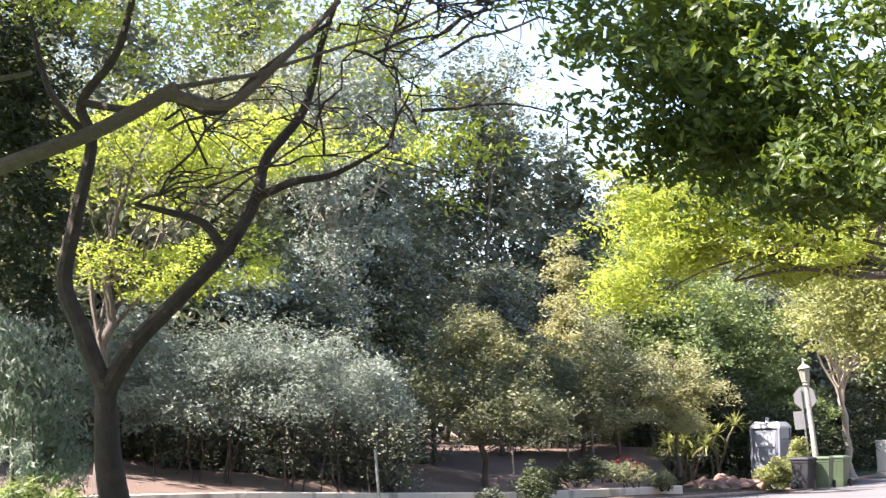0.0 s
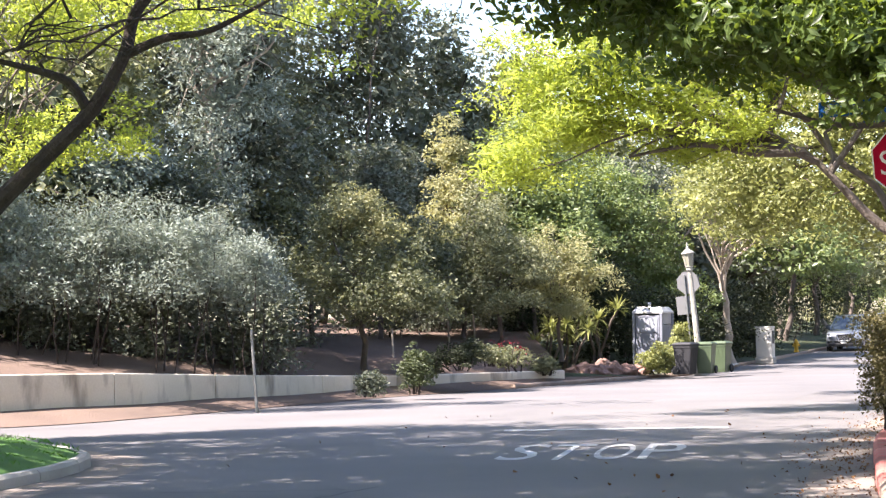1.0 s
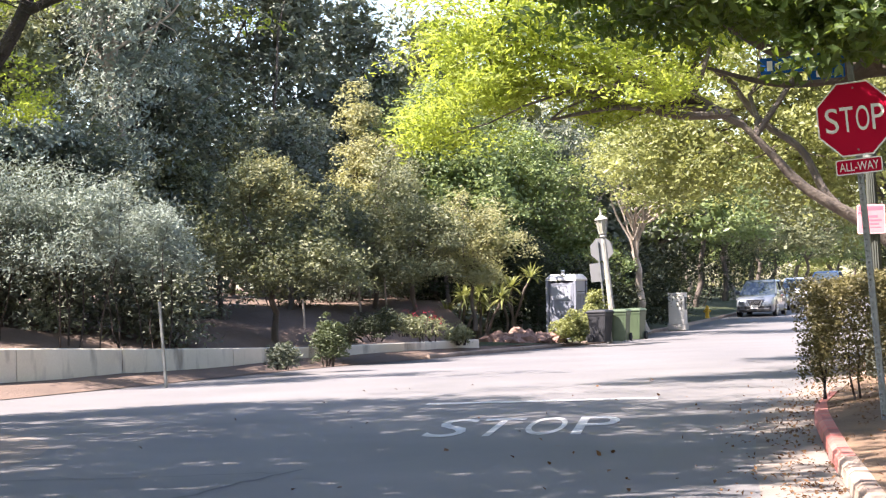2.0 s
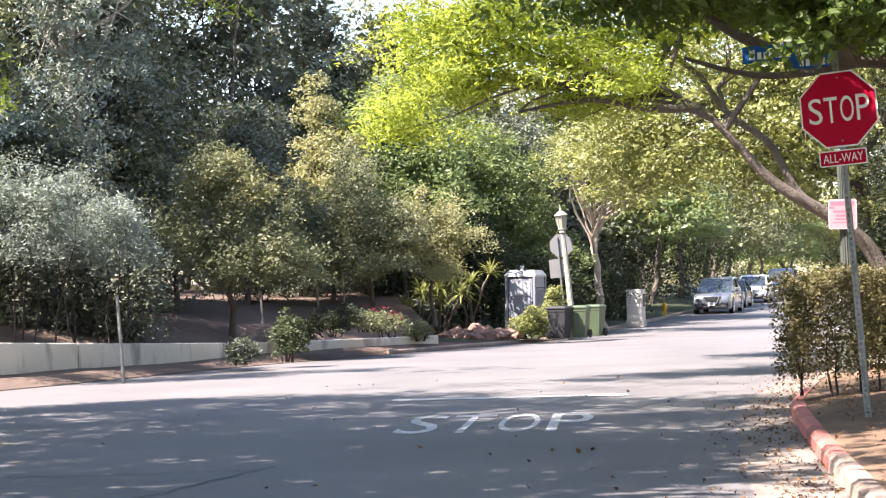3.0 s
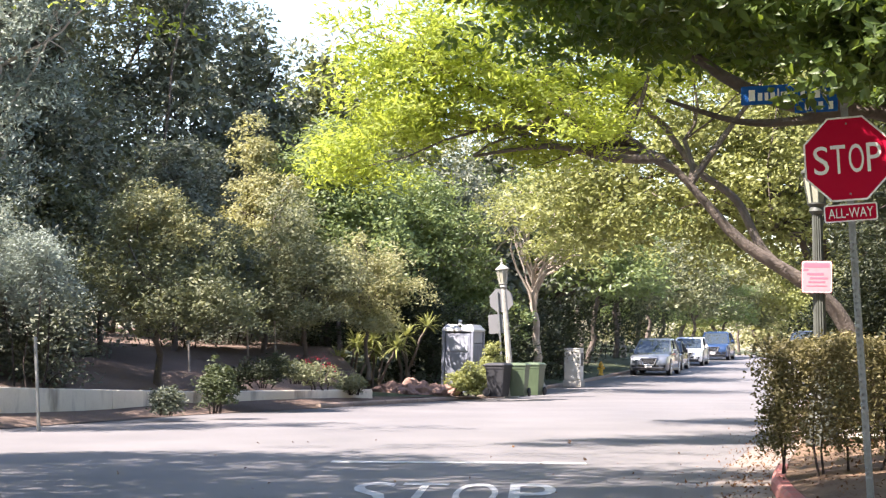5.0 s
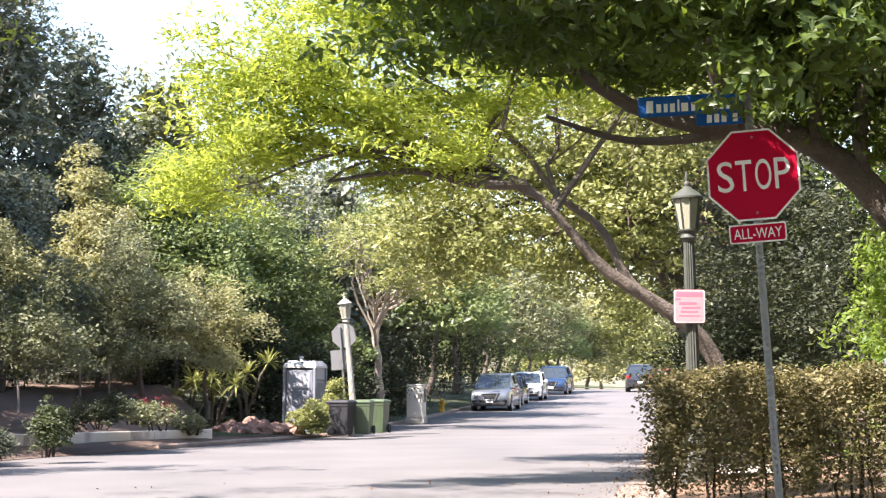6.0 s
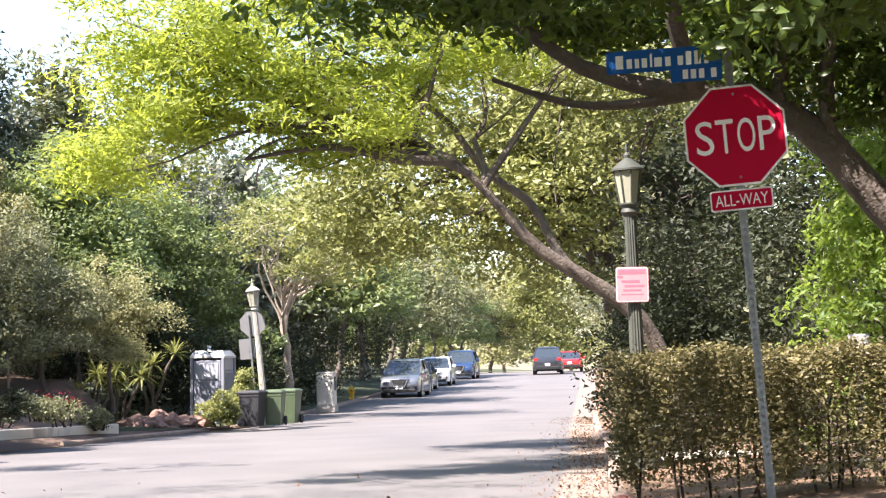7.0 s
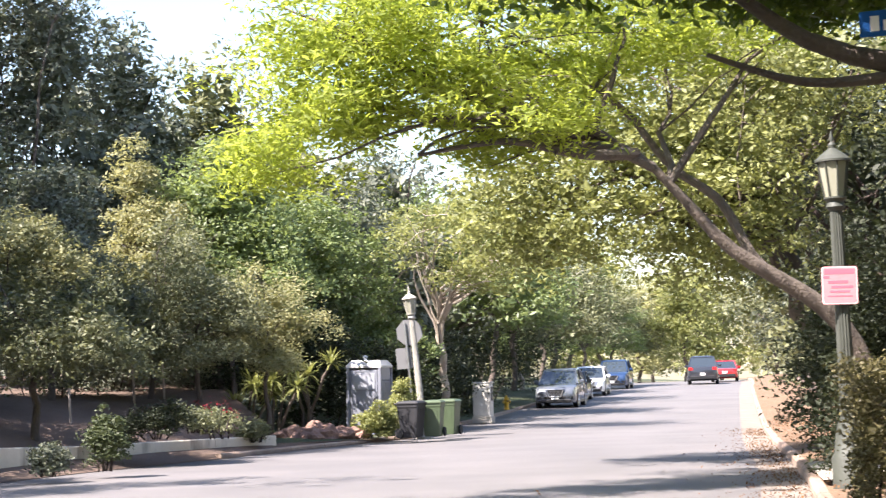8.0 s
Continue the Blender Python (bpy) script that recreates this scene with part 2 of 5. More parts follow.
# ---- mesh helpers ----
class Shape:
    """Collects points and faces for one mesh."""

    def __init__(self):
        self.v, self.f = [], []

    def add(self, verts, faces):
        n = len(self.v)
        self.v.extend(tuple(p) for p in verts)
        self.f.extend(tuple(i + n for i in face) for face in faces)
        return self

    def box(self, lo, hi, m=None, bevel=0.0):
        (x0, y0, z0), (x1, y1, z1) = lo, hi
        b = min(bevel, (x1 - x0) / 2.1, (y1 - y0) / 2.1, (z1 - z0) / 2.1)
        if b <= 0:
            vs = [(x, y, z) for z in (z0, z1) for x, y in ((x0, y0), (x1, y0), (x1, y1), (x0, y1))]
            rings = 2
        else:
            def ring(i, z):
                return [(x0 + i, y0 + b, z), (x0 + b, y0 + i, z), (x1 - b, y0 + i, z), (x1 - i, y0 + b, z),
                        (x1 - i, y1 - b, z), (x1 - b, y1 - i, z), (x0 + b, y1 - i, z), (x0 + i, y1 - b, z)]
            vs = ring(b * 0.9, z0) + ring(0, z0 + b) + ring(0, z1 - b) + ring(b * 0.9, z1)
            rings = 4
        k = len(vs) // rings
        fs = [tuple(range(k - 1, -1, -1)), tuple(range(k * (rings - 1), k * rings))]
        fs += [(r * k + i, r * k + (i + 1) % k, (r + 1) * k + (i + 1) % k, (r + 1) * k + i) for r in range(rings - 1) for i in range(k)]
        if m is not None:
            vs = [m @ Vector(p) for p in vs]
        return self.add(vs, fs)

    def tube(self, pts, radii, sides=8, cap=True):
        pts = [Vector(p) for p in pts]
        vs, fs = [], []
        for i, p in enumerate(pts):
            d = (pts[min(i + 1, len(pts) - 1)] - pts[max(i - 1, 0)]).normalized()
            u = d.cross(Vector((0.31, 0.95, 0.07))).normalized()
            w = d.cross(u)
            for k in range(sides):
                a = 2 * math.pi * k / sides
                vs.append(p + (u * math.cos(a) + w * math.sin(a)) * radii[i])
        for i in range(len(pts) - 1):
            for k in range(sides):
                fs.append((i * sides + k, i * sides + (k + 1) % sides, (i + 1) * sides + (k + 1) % sides, (i + 1) * sides + k))
        if cap:
            fs.append(tuple(range(sides - 1, -1, -1)))
            fs.append(tuple(range((len(pts) - 1) * sides, len(pts) * sides)))
        return self.add(vs, fs)

    def lathe(self, profile, sides=16, at=(0, 0, 0)):
        """profile: rows of radius and height."""
        vs = [(at[0] + r * math.cos(2 * math.pi * k / sides), at[1] + r * math.sin(2 * math.pi * k / sides), at[2] + z) for r, z in profile for k in range(sides)]
        n = len(profile)
        fs = [(i * sides + k, i * sides + (k + 1) % sides, (i + 1) * sides + (k + 1) % sides, (i + 1) * sides + k) for i in range(n - 1) for k in range(sides)]
        fs += [tuple(range(sides - 1, -1, -1)), tuple(range((n - 1) * sides, n * sides))]
        return self.add(vs, fs)

    def loft(self, rings, closed=True, caps=True):
        k = len(rings[0])
        vs = [p for r in rings for p in r]
        last = k if closed else k - 1
        fs = [(i * k + j, i * k + (j + 1) % k, (i + 1) * k + (j + 1) % k, (i + 1) * k + j) for i in range(len(rings) - 1) for j in range(last)]
        if caps:
            fs += [tuple(range(k - 1, -1, -1)), tuple(range((len(rings) - 1) * k, len(rings) * k))]
        return self.add(vs, fs)

    def mesh(self, name, mat, smooth=False):
        me = bpy.data.meshes.new(name)
        me.from_pydata([tuple(p) for p in self.v], [], self.f)
        me.materials.append(mat)
        if smooth:
            me.polygons.foreach_set("use_smooth", [True] * len(me.polygons))
            me.set_sharp_from_angle(angle=radians(38))
        me.update()
        return me


def part(name, shape, mat, parent=None, label="", smooth=False):
    ob = new(name, shape.mesh(name, mat, smooth) if isinstance(shape, Shape) else shape)
    ob.parent = parent
    if label:
        ob["label"] = label
    return ob


def thing(name, m, label, category, group="", kind=""):
    ob = new(name)
    ob.matrix_basis = m
    ob.empty_display_size = 0.1
    return tagged(ob, label, category, group, kind)


def text_mesh(words, name, mat, width, height, depth=0.0, spread=None):
    """The built-in font's letters as a mesh of that size, centred, in the x-y plane."""
    cu = bpy.data.curves.new(name, "FONT")
    cu.body, cu.extrude = words, 0.0
    cu.fill_mode = "FRONT"
    cu.resolution_u = 4
    tmp = bpy.data.objects.new(name, cu)
    scene.collection.objects.link(tmp)
    me = bpy.data.meshes.new_from_object(tmp.evaluated_get(bpy.context.evaluated_depsgraph_get()))
    bpy.data.objects.remove(tmp)
    co = np.zeros(len(me.vertices) * 3)
    me.vertices.foreach_get("co", co)
    co = co.reshape(-1, 3)
    lo, hi = co.min(0), co.max(0)
    co[:, 0] = ((co[:, 0] - lo[0]) / (hi[0] - lo[0]) - 0.5) * width
    co[:, 1] = ((co[:, 1] - lo[1]) / (hi[1] - lo[1]) - 0.5) * height
    co[:, 2] = depth
    me.vertices.foreach_set("co", co.ravel())
    me.materials.clear()
    me.materials.append(mat)
    me.update()
    me.name = name
    return me


def smooth_line(pts, step=1.0):
    """A rounded polyline through the points, resampled."""
    p = np.array(pts, float)
    out = []
    for i in range(len(p) - 1):
        a, b, c, d = p[max(i - 1, 0)], p[i], p[i + 1], p[min(i + 2, len(p) - 1)]
        n = max(1, int(np.linalg.norm(c - b) / step))
        for k in range(n):
            t = k / n
            out.append(0.5 * (2 * b + (c - a) * t + (2 * a - 5 * b + 4 * c - d) * t * t + (3 * b - a - 3 * c + d) * t ** 3))
    out.append(p[-1])
    return np.array(out)


def rise(y):
    """The road's height: level, then a gentle climb, then level again."""
    t = min(max((y - 56) / 74.0, 0.0), 1.0)
    return 1.4 * (t * t * (3 - 2 * t) * 0.5 + t * 0.5)


# ---- foliage ----
def leaf_mesh(name, centres, ups, length, width, mat, rng, spread=0.6, hang=0.0):
    """Folded pointed leaves, two triangles each, at the centres."""
    n = len(centres)
    d = rng.normal(size=(n, 3))
    d[:, 2] = d[:, 2] * 0.6 - hang
    d /= np.linalg.norm(d, axis=1)[:, None]
    nrm = ups + rng.normal(size=(n, 3)) * spread
    side = np.cross(d, nrm)
    side /= np.linalg.norm(side, axis=1)[:, None] + 1e-9
    up = np.cross(side, d)
    size = rng.uniform(0.6, 1.35, n)[:, None]
    ln, wd = d * length * size, side * width * size * 0.5
    v = np.empty((n, 4, 3), np.float32)
    v[:, 0] = centres - ln * 0.5
    v[:, 1] = centres - wd + up * width * 0.18 - ln * 0.05
    v[:, 2] = centres + ln * 0.5 - up * length * 0.06
    v[:, 3] = centres + wd + up * width * 0.18 - ln * 0.05
    idx = np.arange(n, dtype=np.int32)[:, None] * 4
    tri = np.concatenate([idx + np.array([0, 2, 1], np.int32), idx + np.array([0, 3, 2], np.int32)], axis=1).ravel()
    me = bpy.data.meshes.new(name)
    me.vertices.add(n * 4)
    me.vertices.foreach_set("co", v.ravel())
    me.loops.add(n * 6)
    me.loops.foreach_set("vertex_index", tri)
    me.polygons.add(n * 2)
    me.polygons.foreach_set("loop_start", np.arange(0, n * 6, 3, dtype=np.int32))
    me.materials.append(mat)
    me.update(calc_edges=True)
    return me


def gaps(p, scale, seed):
    """A smooth value between about -1 and 1 over space, for uneven outlines."""
    r = np.random.default_rng(seed)
    out = np.zeros(len(p))
    for k in range(6):
        w = r.normal(size=3) * scale * (1 + 0.5 * k)
        out += np.sin(p @ w + r.uniform(0, 6.3)) / (1 + 0.4 * k)
    return out / 2.2


def clumps(blobs, count, rng, shell=0.55, seed=1, gap=0.35, low=-0.6):
    """Clump centres in the outer part of the blobs (centre, radii), thinned unevenly, with the way outward."""
    vol = np.array([b[1][0] * b[1][1] * b[1][2] for b in blobs]) ** 0.75
    pick = rng.choice(len(blobs), size=int(count * 1.8), p=vol / vol.sum())
    d = rng.normal(size=(len(pick), 3))
    d /= np.linalg.norm(d, axis=1)[:, None]
    c = np.array([b[0] for b in blobs], float)[pick]
    r = np.array([b[1] for b in blobs], float)[pick]
    p = c + d * r * (shell + (1.08 - shell) * rng.uniform(0, 1, len(pick)) ** 0.6)[:, None] * (1 + 0.38 * gaps(d * 1.4 + pick[:, None] * 1.7, 2.4, seed + 3))[:, None]
    keep = (gaps(p, 2.1, seed) > -gap) & (d[:, 2] > low)
    return p[keep][:count], d[keep][:count]


def crown(name, blobs, count, per, spread, length, width, mat, parent, seed, shell=0.55, gap=0.35, flat=0.6, hang=0.2, low=-0.7, label="", core=0):
    """Leaves in clumps over the blobs; core: oversized leaves added inside each blob to block light and darken gaps."""
    rng = np.random.default_rng(seed)
    if core:
        deep_rng = np.random.default_rng(seed + 500)
        w = deep_rng.normal(size=(core * 2 * len(blobs), 3))
        w *= (deep_rng.uniform(0, 1, len(w)) ** 0.4 * 0.62 / np.linalg.norm(w, axis=1))[:, None]
        at = np.repeat(np.array([b[0] for b in blobs], float), core * 2, axis=0) + w * np.repeat(np.array([b[1] for b in blobs], float), core * 2, axis=0)
        part("shade_core", leaf_mesh("shade_core", at, w + np.array([0, 0, 0.4]), max(length * 2.0, 0.17), max(width * 2.4, 0.085), mat, deep_rng, 0.8, 0.3), mat, parent)["kind"] = "stuff"
    c, d = clumps(blobs, count, rng, shell, seed, gap, low)
    size = rng.uniform(0.6, 1.5, len(c))
    u = rng.normal(size=(len(c) * per, 3))
    u /= np.linalg.norm(u, axis=1)[:, None]
    u[:, 2] = np.abs(u[:, 2]) * 1.2 - 0.45
    far = (rng.uniform(0.25, 1, len(u)) ** 0.45 * np.repeat(size, per) * spread * 1.75)[:, None]
    p = np.repeat(c, per, axis=0) + u * far * np.array([1, 1, flat * 1.2]) + rng.normal(size=u.shape) * spread * 0.18
    up = u * 0.9 + np.repeat(d, per, axis=0) * 0.35 + np.array([0, 0, 0.45])
    ob = part(name, leaf_mesh(name, p, up, length, width, mat, rng, 0.5, hang), mat, parent, label)
    ob["kind"] = "stuff"
    return c


def limb_path(a, b, rng, bend=0.15, n=6, lift=0.12):
    a, b = Vector(a), Vector(b)
    l = (b - a).length
    mid = (a + b) / 2 + Vector((rng.normal(), rng.normal(), rng.normal() * 0.5)) * l * bend + Vector((0, 0, l * lift))
    pts = []
    for i in range(n + 1):
        t = i / n
        p = a * (1 - t) ** 2 + mid * 2 * t * (1 - t) + b * t * t
        if 0 < i < n:
            p = p + Vector(rng.normal(size=3)) * l * 0.018
        pts.append(p)
    return pts


def tree(label, category, base, height, lean, radius, blobs, count, per, spread, leaf, mat, bark, seed, limbs=14, shell=0.55, gap=0.35,
         flat=0.6, hang=0.2, low=-0.7, group="", fork=0.55, trunk_pts=None, extra=(), core=0):
    """A tree: a tapered trunk, limbs that reach into the crown, and a crown of leaves in clumps. Blobs are given in the world."""
    rng = np.random.default_rng(seed)
    ob = thing("tree", Matrix.Translation(base), label, category, group)
    shift = Vector(base)
    local = [((b[0][0] - shift.x, b[0][1] - shift.y, b[0][2] - shift.z), b[1]) for b in blobs]
    c = crown("crown", local, count, per, spread, leaf[0], leaf[1], mat, ob, seed, shell, gap, flat, hang, low, core=core)
    s = Shape()
    if trunk_pts is None:
        top = Vector((lean[0], lean[1], height * fork))
        trunk_pts = limb_path((0, 0, -0.3), top, rng, 0.05, 7, 0.0)
        fade = 0.5
    else:
        trunk_pts = [Vector(p) - shift for p in trunk_pts]
        fade = 0.85 if extra and len(trunk_pts) > 5 else 0.45
    m = len(trunk_pts) - 1
    trunk_pts = [Vector(p) for p in smooth_line(trunk_pts, 0.3)]
    m = len(trunk_pts) - 1
    s.tube(trunk_pts, [radius * (1.3 if i == 0 else 1 - fade * i / m) for i in range(m + 1)], 10)
    part("trunk", s, bark, ob, smooth=True)
    b = Shape()
    if len(c):
        for k in range(limbs):
            goal = Vector(c[rng.integers(len(c))])
            i = int(rng.integers(max(1, m * 2 // 3), m + 1))
            start = Vector(trunk_pts[i]) if k % 2 or not extra else Vector(extra[int(rng.integers(min(4, len(extra))))][0][-1]) - shift
            pts = limb_path(start, goal, rng, 0.12, 6)
            r0 = radius * rng.uniform(0.25, 0.45) * (1 if k % 2 or not extra else 0.3)
            b.tube(pts, [r0 * (1 - 0.85 * j / 6) for j in range(7)], 6)
            for q in range(3):
                at = pts[int(rng.integers(2, 6))]
                end = Vector(c[int(np.argmin(((c - np.array(at + Vector(rng.normal(size=3)) * 0.8)) ** 2).sum(1)))])
                if (end - at).length < 3.0:
                    b.tube(limb_path(at, end, rng, 0.1, 4), [r0 * 0.35 * (1 - 0.8 * j / 4) for j in range(5)], 4)
    for pts, r0, r1 in extra:
        q = [Vector(p) - shift for p in pts]
        if r0 > 0.05:
            q = [Vector(p) for p in smooth_line(q, 0.1)]
        if r0 > 0.05:
            limb = Shape().tube(q, [r0 + (r1 - r0) * j / (len(q) - 1) for j in range(len(q))], 9)
            part("limb", limb, bark, ob, smooth=True)
        else:
            b.tube(q, [r0 + (r1 - r0) * j / (len(q) - 1) for j in range(len(q))], 6)
    if b.v:
        part("branchwork", b, bark, ob, smooth=True)["kind"] = "stuff"
    return ob


def shrub(name, label, category, base, blobs, count, per, spread, leaf, mat, seed, stems=8, bark=BARK_DARK, shell=0.3, gap=0.5, hang=0.0, flat=0.8, group="", low=-0.9, core=0):
    ob = thing(name, Matrix.Translation(base), label, category, group)
    rng = np.random.default_rng(seed)
    c = crown("foliage", blobs, count, per, spread, leaf[0], leaf[1], mat, ob, seed, shell, gap, flat, hang, low, core=core)
    s = Shape()
    for k in range(stems):
        goal = c[rng.integers(len(c))] if len(c) else (0, 0, 1)
        a = (goal[0] * 0.55 + rng.normal() * 0.05, goal[1] * 0.55 + rng.normal() * 0.05, -0.05)
        s.tube(limb_path(a, goal, rng, 0.08, 4), [0.022 * (1 - 0.7 * j / 4) for j in range(5)], 5)
    part("stemwork", s, bark, ob)["kind"] = "stuff"
    return ob

# ---- ground, roads, kerbs ----
def surface(name, a, b, mat, label, category, za, zb, steps=8, wobble=0.0, curve=1.0, follow=True):
    """A sheet between two lines of the plan, za above the road at the first and zb at the second."""
    s = Shape()
    rows = []
    for p, q in zip(a, b):
        row = []
        for k in range(steps + 1):
            t = (k / steps) ** 1.6
            x, y = p[0] + (q[0] - p[0]) * t, p[1] + (q[1] - p[1]) * t
            z = rise(y) + za + (zb - za) * t ** curve
            z += wobble * noise.noise((x * 0.45, y * 0.45, 0.3)) * min(1, t * 8)
            row.append((x, y, z))
        rows.append(row)
    s.loft(rows, closed=False, caps=False)
    ob = part(name, s, mat, smooth=True)
    return tagged(ob, label, category, kind="structure")


ys = list(np.arange(-25, 150, 2.0)) + [160, 200, 260, 340, 430]
s = Shape()
s.loft([[(x, y, rise(y)) for x in (-70, -40, -20, -10, 0, 10, 20, 40, 70, 140)] for y in ys], closed=False, caps=False)
tagged(part("road", s, ASPHALT, smooth=True), "worn grey asphalt of a sunny street junction", "road", kind="structure")
s = Shape()
s.loft([[(x, y, -0.35) for x in (-2500, -600, 0, 600, 2500)] for y in (-1200, -200, 300, 900, 2500)], closed=False, caps=False)
tagged(part("ground", s, SOIL), "dry brown soil reaching far beyond the street", "ground", kind="structure")

RIGHT_KERB = smooth_line([(1.6, -25), (2.3, 0), (2.6, 8), (2.84, 11.5), (3.0, 13.7), (3.17, 15.6), (3.42, 18.3), (3.62, 20), (4.6, 24.9), (5.75, 29.9),
                          (7.4, 37.5), (10.2, 51), (20.8, 99), (28, 131), (60, 280), (90, 420)], 1.0)
FAR_EDGE = smooth_line([(-60, 14), (-30, 22.2), (-16, 25.2), (-10.6, 27.4), (-8.85, 31.2), (-7.9, 34.3), (-5.95, 40.9), (-4.2, 44.8), (-2.4, 49.6), (0, 55.3),
                        (1.9, 59.6), (3.0, 66), (4.0, 70), (6.4, 80), (9.2, 92), (12.8, 108), (17.5, 128), (50, 285), (80, 420)], 1.0)
NEAR_KERB = smooth_line([(-5.2, -25), (-5.35, 8), (-5.35, 14), (-5.3, 15.6), (-5.55, 17.3), (-6.2, 18.8), (-7.4, 20.3), (-9.4, 21.8), (-12.5, 22.4), (-30, 18.2), (-60, 10)], 0.8)


def offset(line, d):
    """The line moved sideways by d to its left."""
    t = np.gradient(line, axis=0)
    t /= np.linalg.norm(t, axis=1)[:, None]
    return line + np.stack([-t[:, 1], t[:, 0]], 1) * d


def shifted(line, way):
    return line + np.array(way, float)


def kerb(line, side, mat_at, name, label, step=1.5, height=0.14, until=140):
    """Kerb stones along a line of the plan, the top 0.15 m wide, to the given side (1: left)."""
    holder = thing(name, Matrix(), label, "kerb", kind="structure")
    back = offset(line, side * 0.16)
    top = offset(line, side * 0.03)
    i, k = 0, 0
    while i < len(line) - 1:
        j, run = i, 0.0
        while j < len(line) - 1 and run < step:
            run += np.linalg.norm(line[j + 1] - line[j])
            j += 1
        s = Shape()
        rings = []
        for q in range(i, j + 1):
            z = rise(line[q][1])
            e = 0.012 if q == i else (-0.012 if q == j else 0)
            t = line[min(q + 1, len(line) - 1)] - line[max(q - 1, 0)]
            t = t / np.linalg.norm(t) * e
            f, tp, bk = line[q] + t, top[q] + t, back[q] + t
            mid = tp + (bk - tp) * 0.22
            rings.append([(*f, z - 0.1), (*(f + (tp - f) * 0.6), z + height - 0.035), (*mid, z + height), (*bk, z + height), (*bk, z - 0.1)])
        s.loft(rings)
        if line[i][1] < until:
            part("kerb_stone", s, mat_at(line[i]), holder)
        i, k = j, k + 1
    return holder


kerb(RIGHT_KERB, -1, lambda p: RED_KERB if 12.4 < p[1] < 21.0 else OLD_KERB, "kerb", "concrete kerb with worn red paint beside the stop sign", 0.9)
kerb(NEAR_KERB, 1, lambda p: CONCRETE, "kerb", "rounded grey concrete corner kerb round a lawn", 0.9)
kerb(FAR_EDGE[np.searchsorted(FAR_EDGE[:, 1], 46):], 1, lambda p: OLD_KERB, "kerb", "low weathered concrete kerb below the wooded bank", 1.5, 0.12)


def gutter(line, side, width, name, label, lo, hi):
    a = offset(line, -side * 0.002)
    b = offset(line, -side * width)
    s = Shape()
    s.loft([[(*p, rise(p[1]) + 0.012), (*q, rise(q[1]) + 0.005)] for p, q in zip(a, b) if lo < p[1] < hi and p[0] > -14], closed=False, caps=False)
    tagged(part(name, s, GUTTER), label, "gutter", kind="structure")


gutter(RIGHT_KERB, -1, 0.62, "gutter", "pale concrete gutter strewn with leaves along the kerb", -20, 140)
gutter(NEAR_KERB[:-8], 1, 0.6, "gutter", "pale concrete gutter round the corner kerb", -20, 23)

n_k = len(RIGHT_KERB)
inner = offset(RIGHT_KERB, -0.155)
surface("verge_right", inner, offset(RIGHT_KERB, -2.6), LITTER, "leaf-strewn earth verge under the street trees", "verge", 0.13, 0.36, 6, 0.10)
surface("verge_garden", offset(RIGHT_KERB, -2.6), shifted(offset(RIGHT_KERB, -2.6), (60, 0)), SOIL, "shaded garden soil behind the hedge", "garden", 0.36, 0.8, 8, 0.1)
near_in = offset(NEAR_KERB, 0.155)
surface("lawn", near_in[::-1], [(p[0] - 3 - 0.8 * (30 + min(p[1], 20)) * 0.4, min(p[1] - 4, 12)) for p in near_in[::-1]], TURF, "mown green lawn on the street corner", "lawn", 0.13, 1.25, 10, 0.06, 0.6)

WALL = smooth_line([(-60, 16.5), (-30, 23.8), (-16, 26.9), (-12.5, 28.3), (-11.1, 29.8), (-10.05, 31.6), (-9.2, 33.6), (-8.4, 36), (-7.25, 40), (-6.1, 43.3), (-4.5, 46.8), (-2.4, 50.2)], 0.6)


def wall_top(p):
    return float(np.interp(p[1], [20, 27, 31.6, 36, 43.5, 50.2], [1.0, 0.96, 0.87, 0.70, 0.48, 0.42]))


surface("verge_dirt", [p for p in FAR_EDGE if p[0] < 2.2], [WALL[int(np.argmin(((WALL - p) ** 2).sum(1)))] + np.array([-0.05, 0.05]) for p in FAR_EDGE if p[0] < 2.2], SOIL,
        "dusty earth strip with dry litter below the wall", "verge", 0.015, 0.23, 5, 0.05)
holder = thing("retaining_wall", Matrix(), "low stained concrete retaining wall along the bank", "wall", kind="structure")
i = 0
starts = list(range(0, len(WALL) - 1, 7))
joint = int(np.argmin(((WALL - np.array([-10.0, 31.7])) ** 2).sum(1)))
starts = sorted({*[q for q in starts if abs(q - joint) > 2], joint})
for a, b in zip(starts, starts[1:] + [len(WALL) - 1]):
    if b <= a:
        continue
    line = WALL[a:b + 1].copy()
    back = offset(WALL, 0.22)[a:b + 1]
    d = (line[-1] - line[0]) / np.linalg.norm(line[-1] - line[0]) * 0.012
    line[0] += d; line[-1] -= d
    s = Shape()
    s.loft([[(*p, -0.3), (*p, wall_top(p) - 0.02), (*(p * 0.9 + q * 0.1), wall_top(p)), (*q, wall_top(p)), (*q, -0.3)] for p, q in zip(line, back)])
    part("wall_panel", s, CONCRETE_WALL, holder)
bank_front = offset(WALL, 0.2)
far_bank = [(min(p[0] - 26, -18) if p[1] < 40 else p[0] - 20 + (p[1] - 40) * 1.2, p[1] + 34) for p in WALL]


def bank_z(x, y):
    """The bank's height above the datum: rising from the wall, then nearly level."""
    d = float(np.min(np.hypot(WALL[:, 0] - x, WALL[:, 1] - y)))
    return 0.45 + 1.4 * (1 - math.exp(-d / 6.0)) + 0.02 * d


